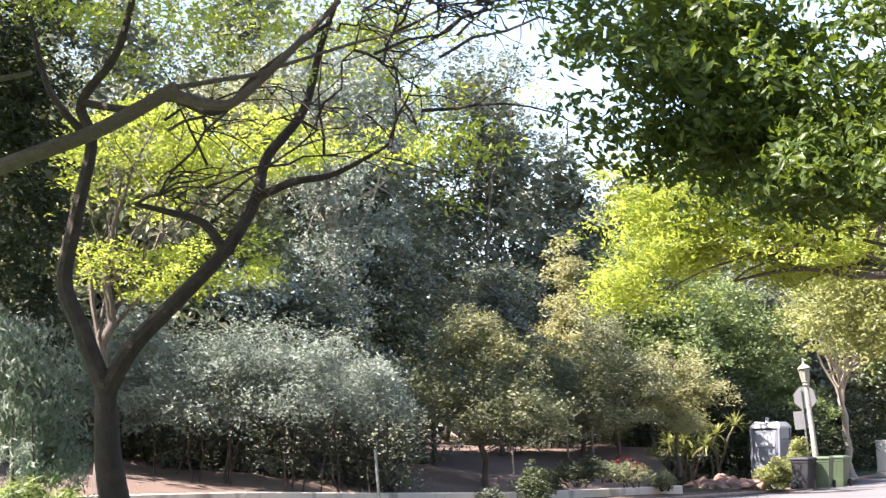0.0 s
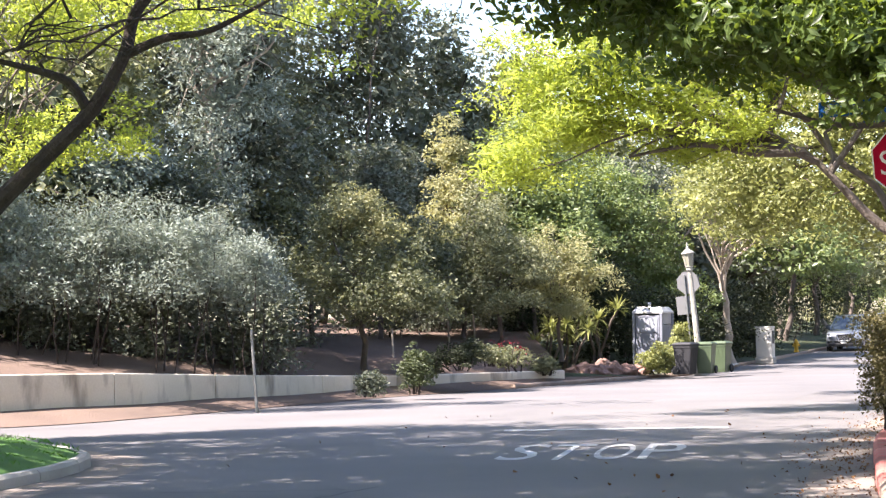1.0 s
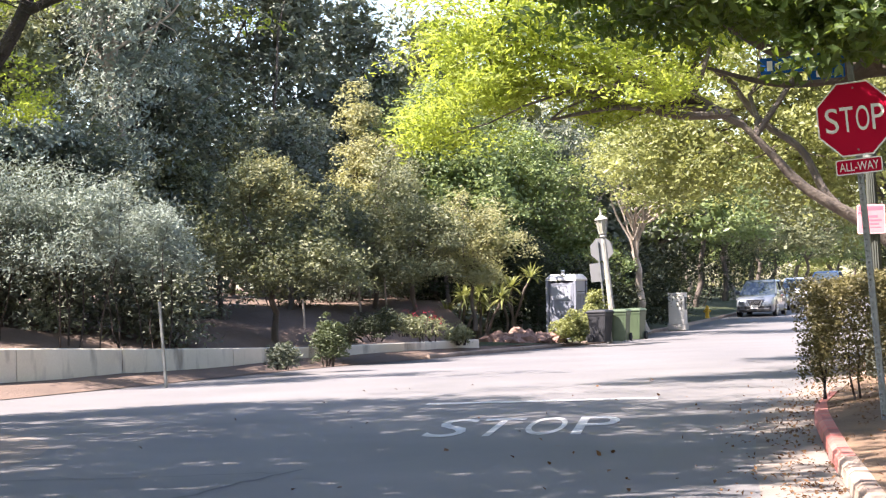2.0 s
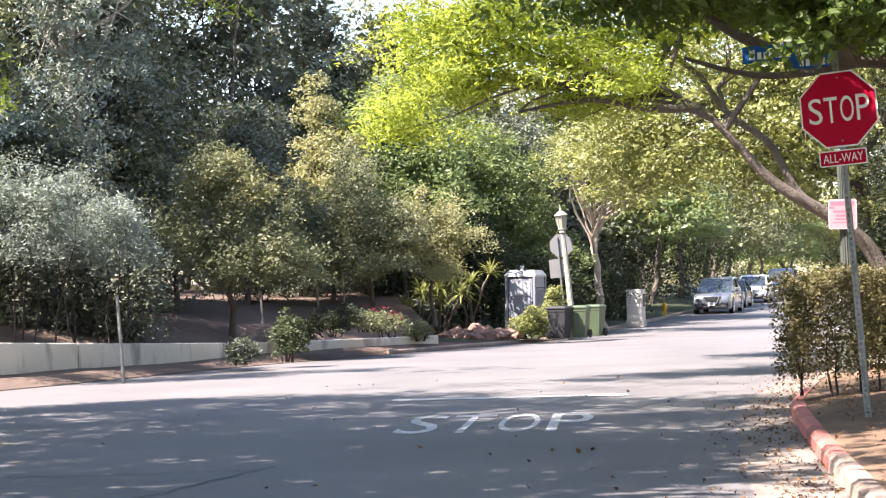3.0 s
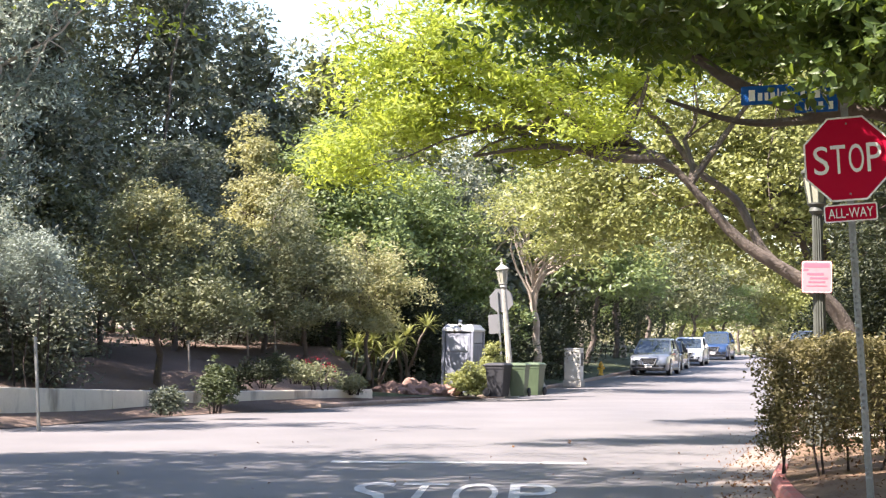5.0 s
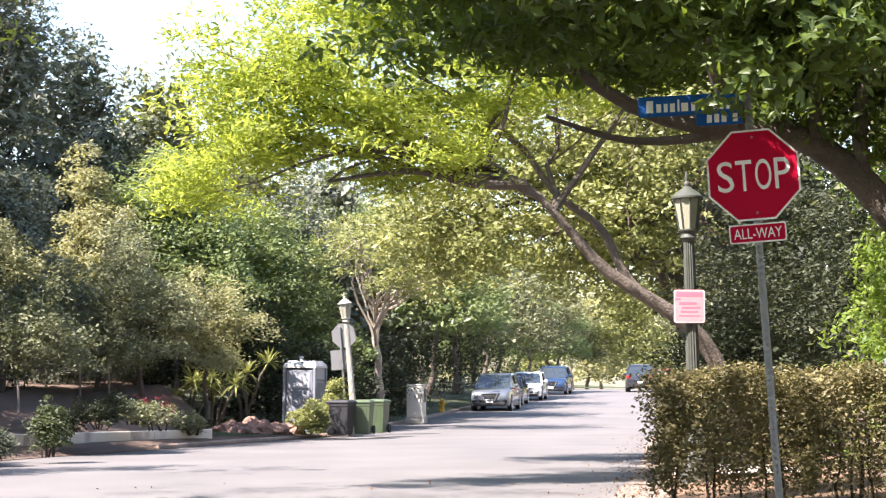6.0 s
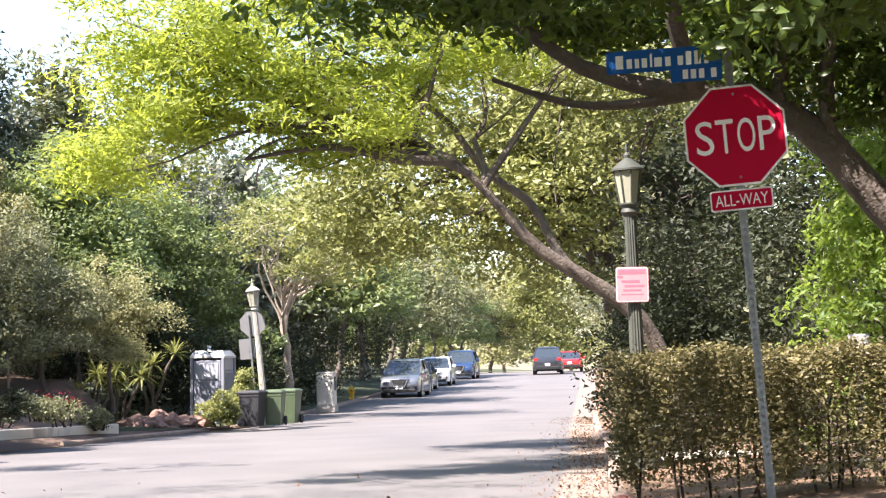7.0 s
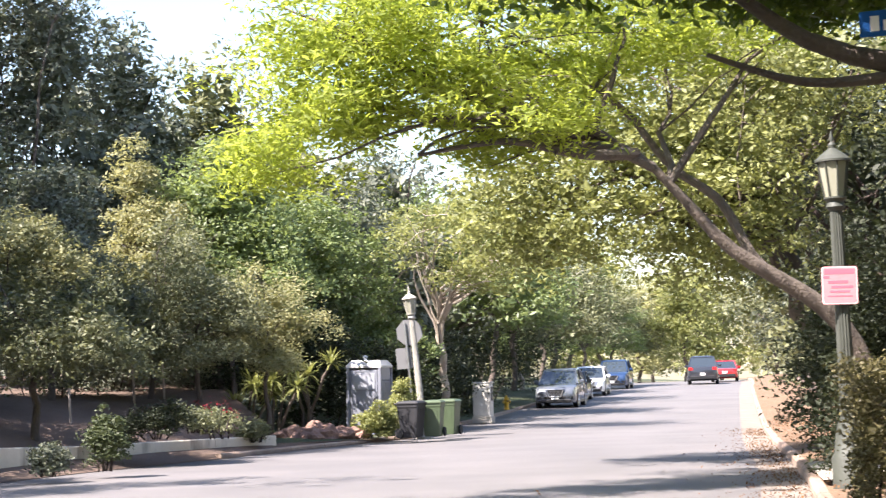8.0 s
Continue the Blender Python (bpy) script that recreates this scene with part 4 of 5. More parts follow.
# ---- cars ----
def car(m, paint, label, length=4.6, width=1.84, height=1.68, nose=0.0, sedan=False):
    """A car, its front towards -y, standing on z = 0."""
    ob = thing("car", m, label, "car", "parked cars")
    L, W, H = length / 2, width / 2, height
    belt = H * 0.60
    def sec(y, zb, zt, w, tuck=0.06):
        return [(-w + 0.05, y, zb), (-w, y, zb + 0.12), (-w, y, (zb + zt) * 0.52), (-w + tuck * 0.5, y, zt - 0.06), (-w + tuck + 0.1, y, zt),
                (w - tuck - 0.1, y, zt), (w - tuck * 0.5, y, zt - 0.06), (w, y, (zb + zt) * 0.52), (w, y, zb + 0.12), (w - 0.05, y, zb)]
    hood = belt * 0.98
    rows = [(-L, 0.34, hood * 0.62, W * 0.78), (-L + 0.06, 0.24, hood * 0.80, W * 0.88), (-L + 0.25, 0.2, hood * 0.92, W * 0.96), (-L + 0.7, 0.2, hood * 0.97, W), (-L + 1.25, 0.2, belt * 1.0, W),
            (0.0, 0.2, belt * 1.02, W), (L - 1.0, 0.2, belt * 1.04, W), (L - 0.25, 0.24, belt * 1.03, W * 0.97), (L - 0.06, 0.3, belt * 0.98, W * 0.9), (L, 0.4, belt * 0.82, W * 0.82)]
    part("body", Shape().loft([sec(*r) for r in rows]), paint, ob, smooth=True)
    ws, rs = -L + 1.15, (L - 0.9 if sedan else L - 0.22)
    r0, r1 = ws + 1.0, (rs - 0.85 if sedan else rs - 0.6)
    def ring(z, ya, yb, w):
        return [(-w, ya, z), (w, ya, z), (w, yb, z), (-w, yb, z)]
    part("cabin", Shape().loft([ring(belt - 0.02, ws, rs + 0.05, W * 0.93), ring(H * 0.955, r0, r1, W * 0.73)]), CAR_GLASS, ob, "dark tinted windows")
    part("roof", Shape().loft([ring(H * 0.94, r0 - 0.06, r1 + 0.06, W * 0.755), ring(H * 0.98, r0 + 0.08, r1 - 0.04, W * 0.70), ring(H, r0 + 0.4, r1 - 0.35, W * 0.5)]), paint, ob, smooth=True)
    for x in (-1, 1):
        for (ya, yb) in ((ws, r0), (rs + 0.04, r1)):
            part("pillar", Shape().tube([(x * W * 0.935, ya, belt - 0.02), (x * W * 0.74, yb, H * 0.96)], [0.045, 0.04], 6), paint, ob)
        part("pillar", Shape().tube([(x * W * 0.94, (ws + rs) / 2 + 0.1, belt), (x * W * 0.745, (r0 + r1) / 2 + 0.1, H * 0.955)], [0.04, 0.035], 6), CAR_BLACK, ob)
        mir = part("mirror", Shape().box((x * (W + 0.1) - 0.1, ws + 0.38, belt + 0.02), (x * (W + 0.1) + 0.1, ws + 0.5, belt + 0.17), bevel=0.03), paint, ob)
        part("headlight", Shape().loft([[(x * W * 0.50, -L + 0.0, hood * 0.66), (x * W * 0.93, -L + 0.24, hood * 0.72), (x * W * 0.96, -L + 0.34, hood * 0.82), (x * W * 0.52, -L + 0.08, hood * 0.76)],
                                        [(x * W * 0.50, -L + 0.3, hood * 0.66), (x * W * 0.9, -L + 0.4, hood * 0.72), (x * W * 0.9, -L + 0.4, hood * 0.82), (x * W * 0.52, -L + 0.3, hood * 0.76)]]), CAR_LIGHT, ob, "clear headlight")
        part("fog_light", Shape().box((x * W * 0.72 - 0.12, -L - 0.0, 0.36), (x * W * 0.72 + 0.12, -L + 0.2, 0.5), bevel=0.02), CAR_BLACK, ob)
        part("tail_light", Shape().box((x * W * 0.76 - 0.14, L - 0.14, belt * 0.8), (x * W * 0.76 + 0.14, L - 0.0, belt * 0.98), bevel=0.02), CAR_TAIL, ob, "red tail light")
        part("sill", Shape().box((x * W * 0.98 - 0.03, -L + 1.2, 0.2), (x * W * 0.98 + 0.03, L - 1.2, 0.33), bevel=0.01), CAR_BLACK, ob)
        for y in (-L + 0.9, L - 0.95):
            part("wheel_arch", Shape().lathe([(0.30, -0.03), (0.41, -0.03), (0.41, 0.03), (0.30, 0.03)], 22), CAR_BLACK, ob).matrix_basis = pose(x * (W - 0.025), y, 0.36, 0, 90, 0)
            wh = part("wheel", Shape().lathe([(0.20, -0.1), (0.33, -0.1), (0.355, -0.07), (0.355, 0.07), (0.33, 0.1), (0.20, 0.1)], 24), TYRE, ob)
            wh.matrix_basis = pose(x * (W - 0.10), y, 0.345, 0, 90, 0)
            rim = Shape().lathe([(0.23, -0.085), (0.24, 0.085), (0.21, 0.1)], 20).lathe([(0.06, -0.11), (0.06, 0.11)], 10)
            for k in range(5):
                a = 2 * math.pi * k / 5
                rim.tube([(0.05 * math.cos(a), 0.05 * math.sin(a), x * 0.105), (0.22 * math.cos(a), 0.22 * math.sin(a), x * 0.105)], [0.03, 0.035], 5)
            part("rim", rim, ALLOY, wh)
    part("grille", Shape().loft([[(-0.42, -L - 0.015, hood * 0.78), (0.42, -L - 0.015, hood * 0.78), (0.30, -L - 0.02, hood * 0.48), (-0.30, -L - 0.02, hood * 0.48)],
                                 [(-0.34, -L + 0.12, hood * 0.74), (0.34, -L + 0.12, hood * 0.74), (0.22, -L + 0.12, hood * 0.5), (-0.22, -L + 0.12, hood * 0.5)]]), CAR_BLACK, ob)
    for x in (-1, 1):
        part("grille_trim", Shape().tube([(x * 0.37, -L - 0.01, hood * 0.76), (x * 0.24, -L - 0.03, hood * 0.47), (0, -L - 0.03, hood * 0.46)], [0.025, 0.03, 0.03], 6), ALLOY, ob)
    part("front_bumper", Shape().box((-W * 0.80, -L - 0.03, 0.22), (W * 0.80, -L + 0.2, 0.36), bevel=0.03), CAR_BLACK, ob)
    part("lower_grille", Shape().box((-W * 0.52, -L - 0.012, 0.37), (W * 0.52, -L + 0.15, 0.50), bevel=0.02), CAR_BLACK, ob)
    for k in range(3):
        part("grille_bar", Shape().box((-0.28 + k * 0.02, -L - 0.028, hood * (0.57 + 0.055 * k)), (0.28 - k * 0.02, -L - 0.012, hood * (0.57 + 0.055 * k) + 0.014)), ALLOY, ob)
    part("rear_bumper", Shape().box((-W * 0.8, L - 0.2, 0.3), (W * 0.8, L + 0.03, 0.5), bevel=0.03), CAR_BLACK, ob)
    for y, s in ((-L - 0.035, 0.44), (L + 0.012, 0.62)):
        part("number_plate", Shape().box((-0.16, y - 0.008, s - 0.08), (0.16, y + 0.008, s + 0.08)), SIGN_WHITE, ob)
    return ob


car(pose(8.95, 84.6, rise(84.6), 0.6, 0, -14), PAINT_SILVER, "silver sport utility vehicle parked at the kerb", 4.65, 1.84, 1.70)
car(pose(10.35, 92.2, rise(92.2), 0.6, 0, -13), PAINT_DARK, "dark saloon parked behind the silver vehicle", 4.5, 1.8, 1.45, sedan=True)
car(pose(12.4, 100.0, rise(100), 0.6, 0, -13), PAINT_WHITE, "white car parked in the row at the kerb", 4.4, 1.8, 1.55)
car(pose(15.6, 112.5, rise(112.5), 0.6, 0, -14), PAINT_BLUE, "dark blue sport utility vehicle parked in the shade", 4.7, 1.9, 1.75)
car(pose(22.3, 119, rise(119), 0, 0, 168), PAINT_DARK, "black sport utility vehicle standing far along the street", 4.8, 1.95, 1.78)
car(pose(25.2, 126, rise(126), 0, 0, 168), PAINT_CRIMSON, "red car parked far along the street", 4.4, 1.8, 1.45, sedan=True)

# ---- near trees ----
# the tree that leans over the road from the right kerb
tree("leaning jacaranda with bright yellow-green feathery foliage arching over the street", "tree", (6.9, 29.8, 0.2), 8, (0, 0), 0.18,
     [((-0.7, 28.0, 5.2), (1.3, 1.7, 0.9)), ((-1.5, 27.6, 4.4), (0.6, 1.2, 0.5)), ((0.8, 28.6, 5.5), (1.5, 2.0, 0.9)), ((-0.7, 27.6, 6.3), (1.2, 1.6, 0.6)), ((2.0, 29.3, 6.2), (1.7, 2.2, 0.9)), ((1.2, 29.0, 7.3), (1.8, 2.2, 0.7)),
      ((4.0, 30, 6.6), (1.8, 2.2, 1.0)), ((1.9, 28.6, 4.9), (1.1, 1.6, 0.5))],
     800, 66, 0.25, (0.13, 0.036), LEAF_JAC, BARK_GREY, 11, limbs=26, shell=0.2, gap=0.0, flat=0.5, hang=0.1, low=-1,
     trunk_pts=[(6.95, 29.8, -0.1), (6.8, 29.7, 1.0), (6.45, 29.6, 1.9), (5.95, 29.5, 2.48), (4.75, 29.4, 3.25), (4.1, 29.35, 3.95), (3.45, 29.3, 4.6), (2.6, 29.2, 4.95)],
     extra=[([(2.6, 29.2, 4.95), (1.5, 29.1, 5.1), (0.7, 28.7, 5.05), (-0.6, 28.3, 5.3)], 0.11, 0.03), ([(3.45, 29.3, 4.6), (2.6, 28.8, 4.55), (1.6, 28.5, 4.7), (0.4, 28.2, 4.5)], 0.09, 0.02),
            ([(5.7, 29.5, 2.6), (5.15, 29.8, 3.15), (4.75, 30.1, 4.0), (4.1, 30.3, 4.55), (3.6, 30.5, 5.3)], 0.085, 0.05), ([(3.7, 30.5, 5.2), (2.8, 30.3, 5.9), (1.4, 29.8, 6.6)], 0.06, 0.02)])
# mid canopy behind it, paler, hanging over the right half of the street
tree("street tree with dense pale green small leaves over the road", "tree", (8.9, 37.0, 0.3), 8, (-2.0, 0), 0.22,
     [((4.6, 36, 4.9), (2.7, 2.6, 1.7)), ((6.1, 36.5, 4.6), (1.7, 2.4, 1.7)), ((5.2, 37, 6.7), (3.4, 3.0, 1.6)), ((2.9, 37, 4.6), (1.6, 2.2, 1.1)), ((7.6, 38, 7.0), (2.2, 3, 1.4))],
     1100, 46, 0.24, (0.125, 0.06), LEAF_PALEGREEN, BARK_GREY, 12, limbs=24, shell=0.35, gap=0.25, low=-1, core=60)
# the dark glossy tree whose crown hangs in from above
ficus = tree("broad glossy-leaved evergreen with a dark dense crown above the stop sign", "tree", (8.4, 20.6, 0.35), 9, (0, 0), 0.30,
     [((1.4, 14.6, 5.3), (1.7, 1.8, 1.1)), ((3.4, 14.4, 4.95), (2.0, 1.7, 0.9)), ((0.6, 14.8, 6.2), (1.4, 1.7, 1.1)), ((4.2, 14.2, 6.6), (2.2, 1.5, 1.2)), ((6.4, 15.5, 5.6), (1.8, 1.5, 1.2)), ((7.6, 19, 6.0), (2.6, 3.0, 2.0)),
      ((2.0, 19.6, 5.3), (1.5, 1.2, 0.6)), ((5.9, 17.6, 6.0), (1.6, 1.4, 0.7)), ((7.2, 23.5, 6.4), (2.6, 2.4, 1.2)), ((9.2, 22.5, 5.2), (2.2, 2.0, 1.6))],
     1500, 54, 0.21, (0.13, 0.056), LEAF_FICUS, BARK_GREY, 13, limbs=2, shell=0.4, gap=0.25, hang=0.45, low=-1,
     trunk_pts=[(8.8, 20.7, 0.1), (8.2, 20.5, 1.2), (7.3, 20.4, 2.2), (6.41, 20.3, 3.0), (5.92, 20.3, 3.57), (5.41, 20.3, 3.97), (4.84, 20.3, 4.17), (4.2, 20.2, 4.15), (3.4, 20.1, 4.35), (2.6, 19.8, 4.8)],
     extra=[([(5.92, 20.3, 3.57), (5.8, 20.0, 4.3), (5.9, 19.4, 5.1), (6.2, 18.6, 5.9)], 0.09, 0.03), ([(4.84, 20.3, 4.17), (4.0, 20.2, 4.02), (3.3, 20.1, 4.0), (2.5, 19.9, 4.2)], 0.07, 0.02),
            ([(5.41, 20.3, 3.97), (5.2, 19.6, 4.9), (4.5, 17.8, 5.6), (3.6, 16.2, 5.9)], 0.08, 0.03)], core=120)
crown("hanging_sprays", [((x - 8.4, y - 20.6, z - 0.35), q) for (x, y, z), q in
      (((2.1, 14.8, 4.3), (1.3, 1.3, 0.5)), ((3.4, 14.2, 4.3), (1.2, 1.2, 0.45)), ((0.9, 15.2, 4.75), (0.9, 1.1, 0.5)), ((5.0, 15.6, 4.4), (1.3, 1.0, 0.5)), ((6.2, 16.0, 4.3), (1.0, 1.0, 0.7)), ((5.2, 20.3, 4.7), (1.3, 0.8, 0.7)), ((3.6, 20.3, 4.9), (1.2, 0.8, 0.5)), ((6.8, 20.1, 4.4), (0.9, 0.8, 1.0)), ((2.4, 20.0, 5.0), (1.0, 0.8, 0.5)), ((7.4, 18.6, 3.9), (0.8, 0.8, 1.1)), ((3.05, 13.0, 3.45), (0.45, 0.5, 0.25)), ((3.1, 13.0, 3.9), (0.75, 0.6, 0.4)), ((4.3, 13.3, 3.9), (0.8, 0.6, 0.5)), ((2.2, 13.2, 4.2), (0.8, 0.7, 0.4)))],
      1050, 52, 0.16, 0.12, 0.048, LEAF_FICUS, ficus, 57, shell=0.2, gap=0.3, hang=0.6, low=-1)
# bright vine-like shrubs behind the hedge
shrub("shrub", "tall lime-green shrub with hanging sunlit foliage behind the hedge", "shrub", (8.0, 24.5, 0.3),
      [((0.0, 0, 1.7), (1.0, 1.2, 1.7)), ((1.4, -0.4, 2.2), (1.2, 1.2, 2.1)), ((0.6, 0.2, 3.2), (1.4, 1.2, 1.2))], 520, 45, 0.17, (0.11, 0.045), LEAF_LIME, 14, hang=0.6)
shrub("shrub", "dark dense laurel shrub against the garden behind the lamp", "shrub", (9.0, 30.0, 0.3),
      [((0.0, 0, 1.9), (2.4, 1.4, 2.2)), ((-1.2, 2.5, 1.7), (1.6, 1.8, 2.0)), ((1.0, 1.0, 4.0), (2.6, 2.0, 1.8))], 620, 50, 0.22, (0.09, 0.036), LEAF_DARK_SHADED, 15, core=120)
shrub("shrub", "dark shaded shrub by the kerb under the leaning tree", "shrub", (6.05, 29.0, 0.25),
      [((0.0, 0, 0.6), (0.45, 0.6, 0.7)), ((0.5, 1.3, 0.9), (0.5, 0.9, 1.0)), ((1.2, 3.4, 1.2), (0.9, 1.0, 1.3)), ((1.3, 3.4, 1.4), (0.9, 1.4, 1.5))], 420, 45, 0.16, (0.08, 0.04), LEAF_DARK_SHADED, 16)

# clipped hedge in sections
for k, (x, y, w) in enumerate(((4.27, 19.6, 0.95), (5.67, 19.0, 0.95), (7.07, 18.4, 0.95), (8.47, 17.8, 0.95))):
    hb = thing("hedge", pose(x, y, 0.28, 0, 0, -23), "clipped hedge with sunlit straw-coloured top and leggy base", "hedge", "hedge sections")
    r = np.random.default_rng(60 + k)
    n = 42000
    p = np.stack([r.uniform(-0.78, 0.78, n), r.uniform(-0.55, 0.55, n), 0.12 + 1.18 * r.uniform(0, 1, n) ** 0.75], 1)
    edge = np.minimum.reduce([0.78 - abs(p[:, 0]) + (0.3 if k else 0), 0.55 - abs(p[:, 1]), 1.30 - p[:, 2]])
    keep = (edge < r.exponential(0.13, n) + 0.04) & (gaps(p + np.array([x, y, 0]), 5.0, 7) > -1.1 - 1.2 * (p[:, 2] - 0.3))
    p = p[keep]
    p += r.normal(size=p.shape) * 0.03
    lump = gaps(p * 1.0 + np.array([x, y, 0]), 3.4, 5)
    p[:, 2] += 0.10 * lump * (p[:, 2] > 0.6)
    p[:, :2] *= (1 + 0.16 * lump)[:, None]
    up = np.stack([p[:, 0] * 0.3, p[:, 1] * 0.8, (p[:, 2] - 0.6) * 1.5], 1)
    part("foliage", leaf_mesh("foliage", p, up, 0.048, 0.026, LEAF_HEDGE, r, 0.7), LEAF_HEDGE, hb)["kind"] = "stuff"
    s = Shape()
    for q in range(8):
        a = (r.uniform(-0.6, 0.6), r.uniform(-0.25, 0.25), -0.1)
        s.tube(limb_path(a, (a[0] * 0.95 + r.uniform(-0.12, 0.12), a[1] + r.uniform(-0.15, 0.15), r.uniform(0.6, 1.05)), r, 0.06, 4), [0.016 * (1 - 0.6 * j / 4) for j in range(5)], 5)
    part("stemwork", s, BARK_DARK, hb)["kind"] = "stuff"

# the forked dark tree on the corner lawn
twigs = np.random.default_rng(21)
forks = [([(-8.0, 19.3, 2.5), (-8.35, 19.3, 3.4), (-8.62, 19.3, 4.1), (-8.45, 19.3, 5.0), (-8.2, 19.3, 6.1), (-8.35, 19.3, 6.7), (-7.75, 19.2, 7.4), (-7.4, 19.2, 8.6)], 0.15, 0.04),
         ([(-8.0, 19.3, 2.5), (-7.6, 19.3, 3.15), (-6.95, 19.4, 3.8), (-6.25, 19.5, 4.5), (-5.85, 19.6, 5.2), (-5.7, 19.7, 5.8), (-5.2, 19.9, 6.5), (-4.9, 20, 7.6), (-4.3, 20.2, 9.2)], 0.14, 0.02),
         ([(-6.3, 19.5, 4.45), (-6.55, 19.4, 4.85), (-7.1, 19.3, 5.05), (-7.5, 19.2, 5.15)], 0.08, 0.03),
         ([(-5.85, 19.6, 5.2), (-5.3, 19.6, 5.4), (-4.7, 19.7, 5.5), (-3.9, 19.8, 5.9)], 0.07, 0.02),
         ([(-8.2, 19.3, 6.1), (-8.8, 19.2, 6.9), (-9.1, 19.2, 8.0)], 0.07, 0.03),
         ([(-8.35, 19.3, 6.7), (-7.5, 19.1, 6.5), (-6.9, 19.0, 6.6), (-6.2, 19.0, 6.35), (-5.6, 19.1, 6.9), (-4.6, 19.3, 7.6)], 0.06, 0.03)]
for k in range(190):
    src = forks[int(twigs.integers(len(forks)))][0]
    a = Vector(src[int(twigs.integers(2, len(src)))])
    if a.z < 4.6:
        continue
    b = a + Vector((twigs.uniform(-1.2, 2.6), twigs.normal() * 0.8, twigs.uniform(-0.5, 1.8)))
    pts = limb_path(a, b, twigs, 0.12, 7)
    forks.append(([tuple(q) for q in pts], 0.024, 0.006))
    for q in range(4):
        c0 = pts[int(twigs.integers(2, 8))]
        c1 = c0 + Vector((twigs.uniform(-0.4, 1.0), twigs.normal() * 0.5, twigs.uniform(-0.7, 0.5)))
        forks.append(([tuple(v) for v in limb_path(c0, c1, twigs, 0.15, 5)], 0.012, 0.004))
# The two topmost blobs stand above the view, added to dapple the road.
tree("dark-barked forked jacaranda with sparse foliage on the corner lawn", "tree", (-7.95, 19.3, 0.3), 9, (0, 0), 0.26,
     [((-6.0, 20.5, 8.2), (2.8, 2.0, 1.0)), ((-3.4, 20.3, 6.3), (1.2, 1.2, 0.7)), ((-2.6, 19.9, 4.95), (0.55, 0.7, 0.45)), ((-2.9, 20.0, 5.6), (0.8, 0.8, 0.5)), ((-8.5, 20.5, 8.6), (2.5, 2, 1.0)), ((-4.3, 20.2, 7.6), (1.8, 1.5, 0.9)), ((-5.2, 22.6, 10.4), (2.6, 2.4, 0.7)), ((-8.4, 23.0, 10.8), (2.4, 2.2, 0.8))], 300, 34, 0.24, (0.095, 0.038), LEAF_JAC, BARK_DARK, 22,
     limbs=0, shell=0.1, gap=0.2, flat=0.3, low=-1, trunk_pts=[(-7.75, 19.3, 0.0), (-7.85, 19.3, 0.8), (-7.98, 19.3, 1.6), (-8.0, 19.3, 2.3), (-8.0, 19.3, 2.7)], extra=forks)
# the nearer bare limb reaching in
tree("ivy-darkened evergreen with a long bare grey limb at the lawn's edge", "tree", (-11.2, 16.2, 0.4), 9, (0, 0), 0.3,
     [((-10.35, 21.6, 5.0), (0.8, 1.1, 2.4)), ((-10.6, 21.4, 7.6), (1.0, 1.3, 1.6)), ((-10.4, 21.8, 3.0), (0.7, 1.0, 1.2))], 480, 42, 0.2, (0.11, 0.05), LEAF_DARK_SHADED, BARK_GREY, 23, core=120, limbs=0, shell=0.3, gap=0.8, low=-1,
     trunk_pts=[(-11.2, 16.2, 0.1), (-11.0, 16.1, 2.0), (-10.6, 15.9, 3.6), (-10.2, 15.6, 5.0)],
     extra=[([(-10.6, 15.9, 3.6), (-9.2, 15.4, 4.6), (-7.5, 15.0, 5.05), (-6.3, 15.0, 5.4), (-5.3, 15.0, 5.85)], 0.12, 0.085), ([(-5.3, 15.0, 5.85), (-4.4, 15.1, 5.95), (-3.3, 15.4, 6.3), (-2.4, 15.6, 6.5)], 0.035, 0.01),
            ([(-5.45, 15.0, 5.8), (-5.05, 15.05, 5.66), (-4.72, 15.1, 5.62), (-4.45, 15.15, 5.8), (-4.0, 15.2, 6.2), (-3.4, 15.3, 6.8)], 0.075, 0.03), ([(-10.2, 15.6, 5.0), (-9.0, 15.6, 6.0), (-7.4, 15.6, 6.3)], 0.06, 0.03)])
shrub("shrub", "weeping silver-green foliage hanging beside the forked tree", "shrub", (-9.7, 20.2, 0.5), [((0, 0, 2.2), (0.8, 0.7, 1.0)), ((-0.8, 0.2, 2.4), (0.9, 0.8, 1.2)), ((0.3, 0.2, 1.2), (0.6, 0.6, 0.8))], 260, 46, 0.16, (0.13, 0.025), LEAF_SILVER, 25, stems=5, hang=1.4, core=60)
shrub("shrub", "dark strap-leaved clump at the foot of the forked tree", "shrub", (-8.9, 18.2, 0.4), [((0, 0, 0.35), (0.9, 0.6, 0.45))], 160, 30, 0.12, (0.28, 0.03), LEAF_MID, 24, stems=3)

# ---- the wooded bank ----
mixed_oak = np.random.default_rng(83)
def bank_tree(label, x, y, h, blobs, count, per, spread, leaf, mat, bark, seed, r=0.15, limbs=12, shell=0.4, gap=0.12, hang=0.15, low=-0.9, flat=0.7, lean=(0, 0), group="trees on the bank", core=90):
    z = bank_z(x, y) if y < 60 and x < 0 else 0.5
    return tree(label, "tree", (x, y, z - 0.1), h, lean, r, blobs, count, per, spread, leaf, mat, bark, seed, limbs=limbs, shell=shell, gap=gap, hang=hang, low=low, flat=flat, group=group, fork=0.5, core=core)


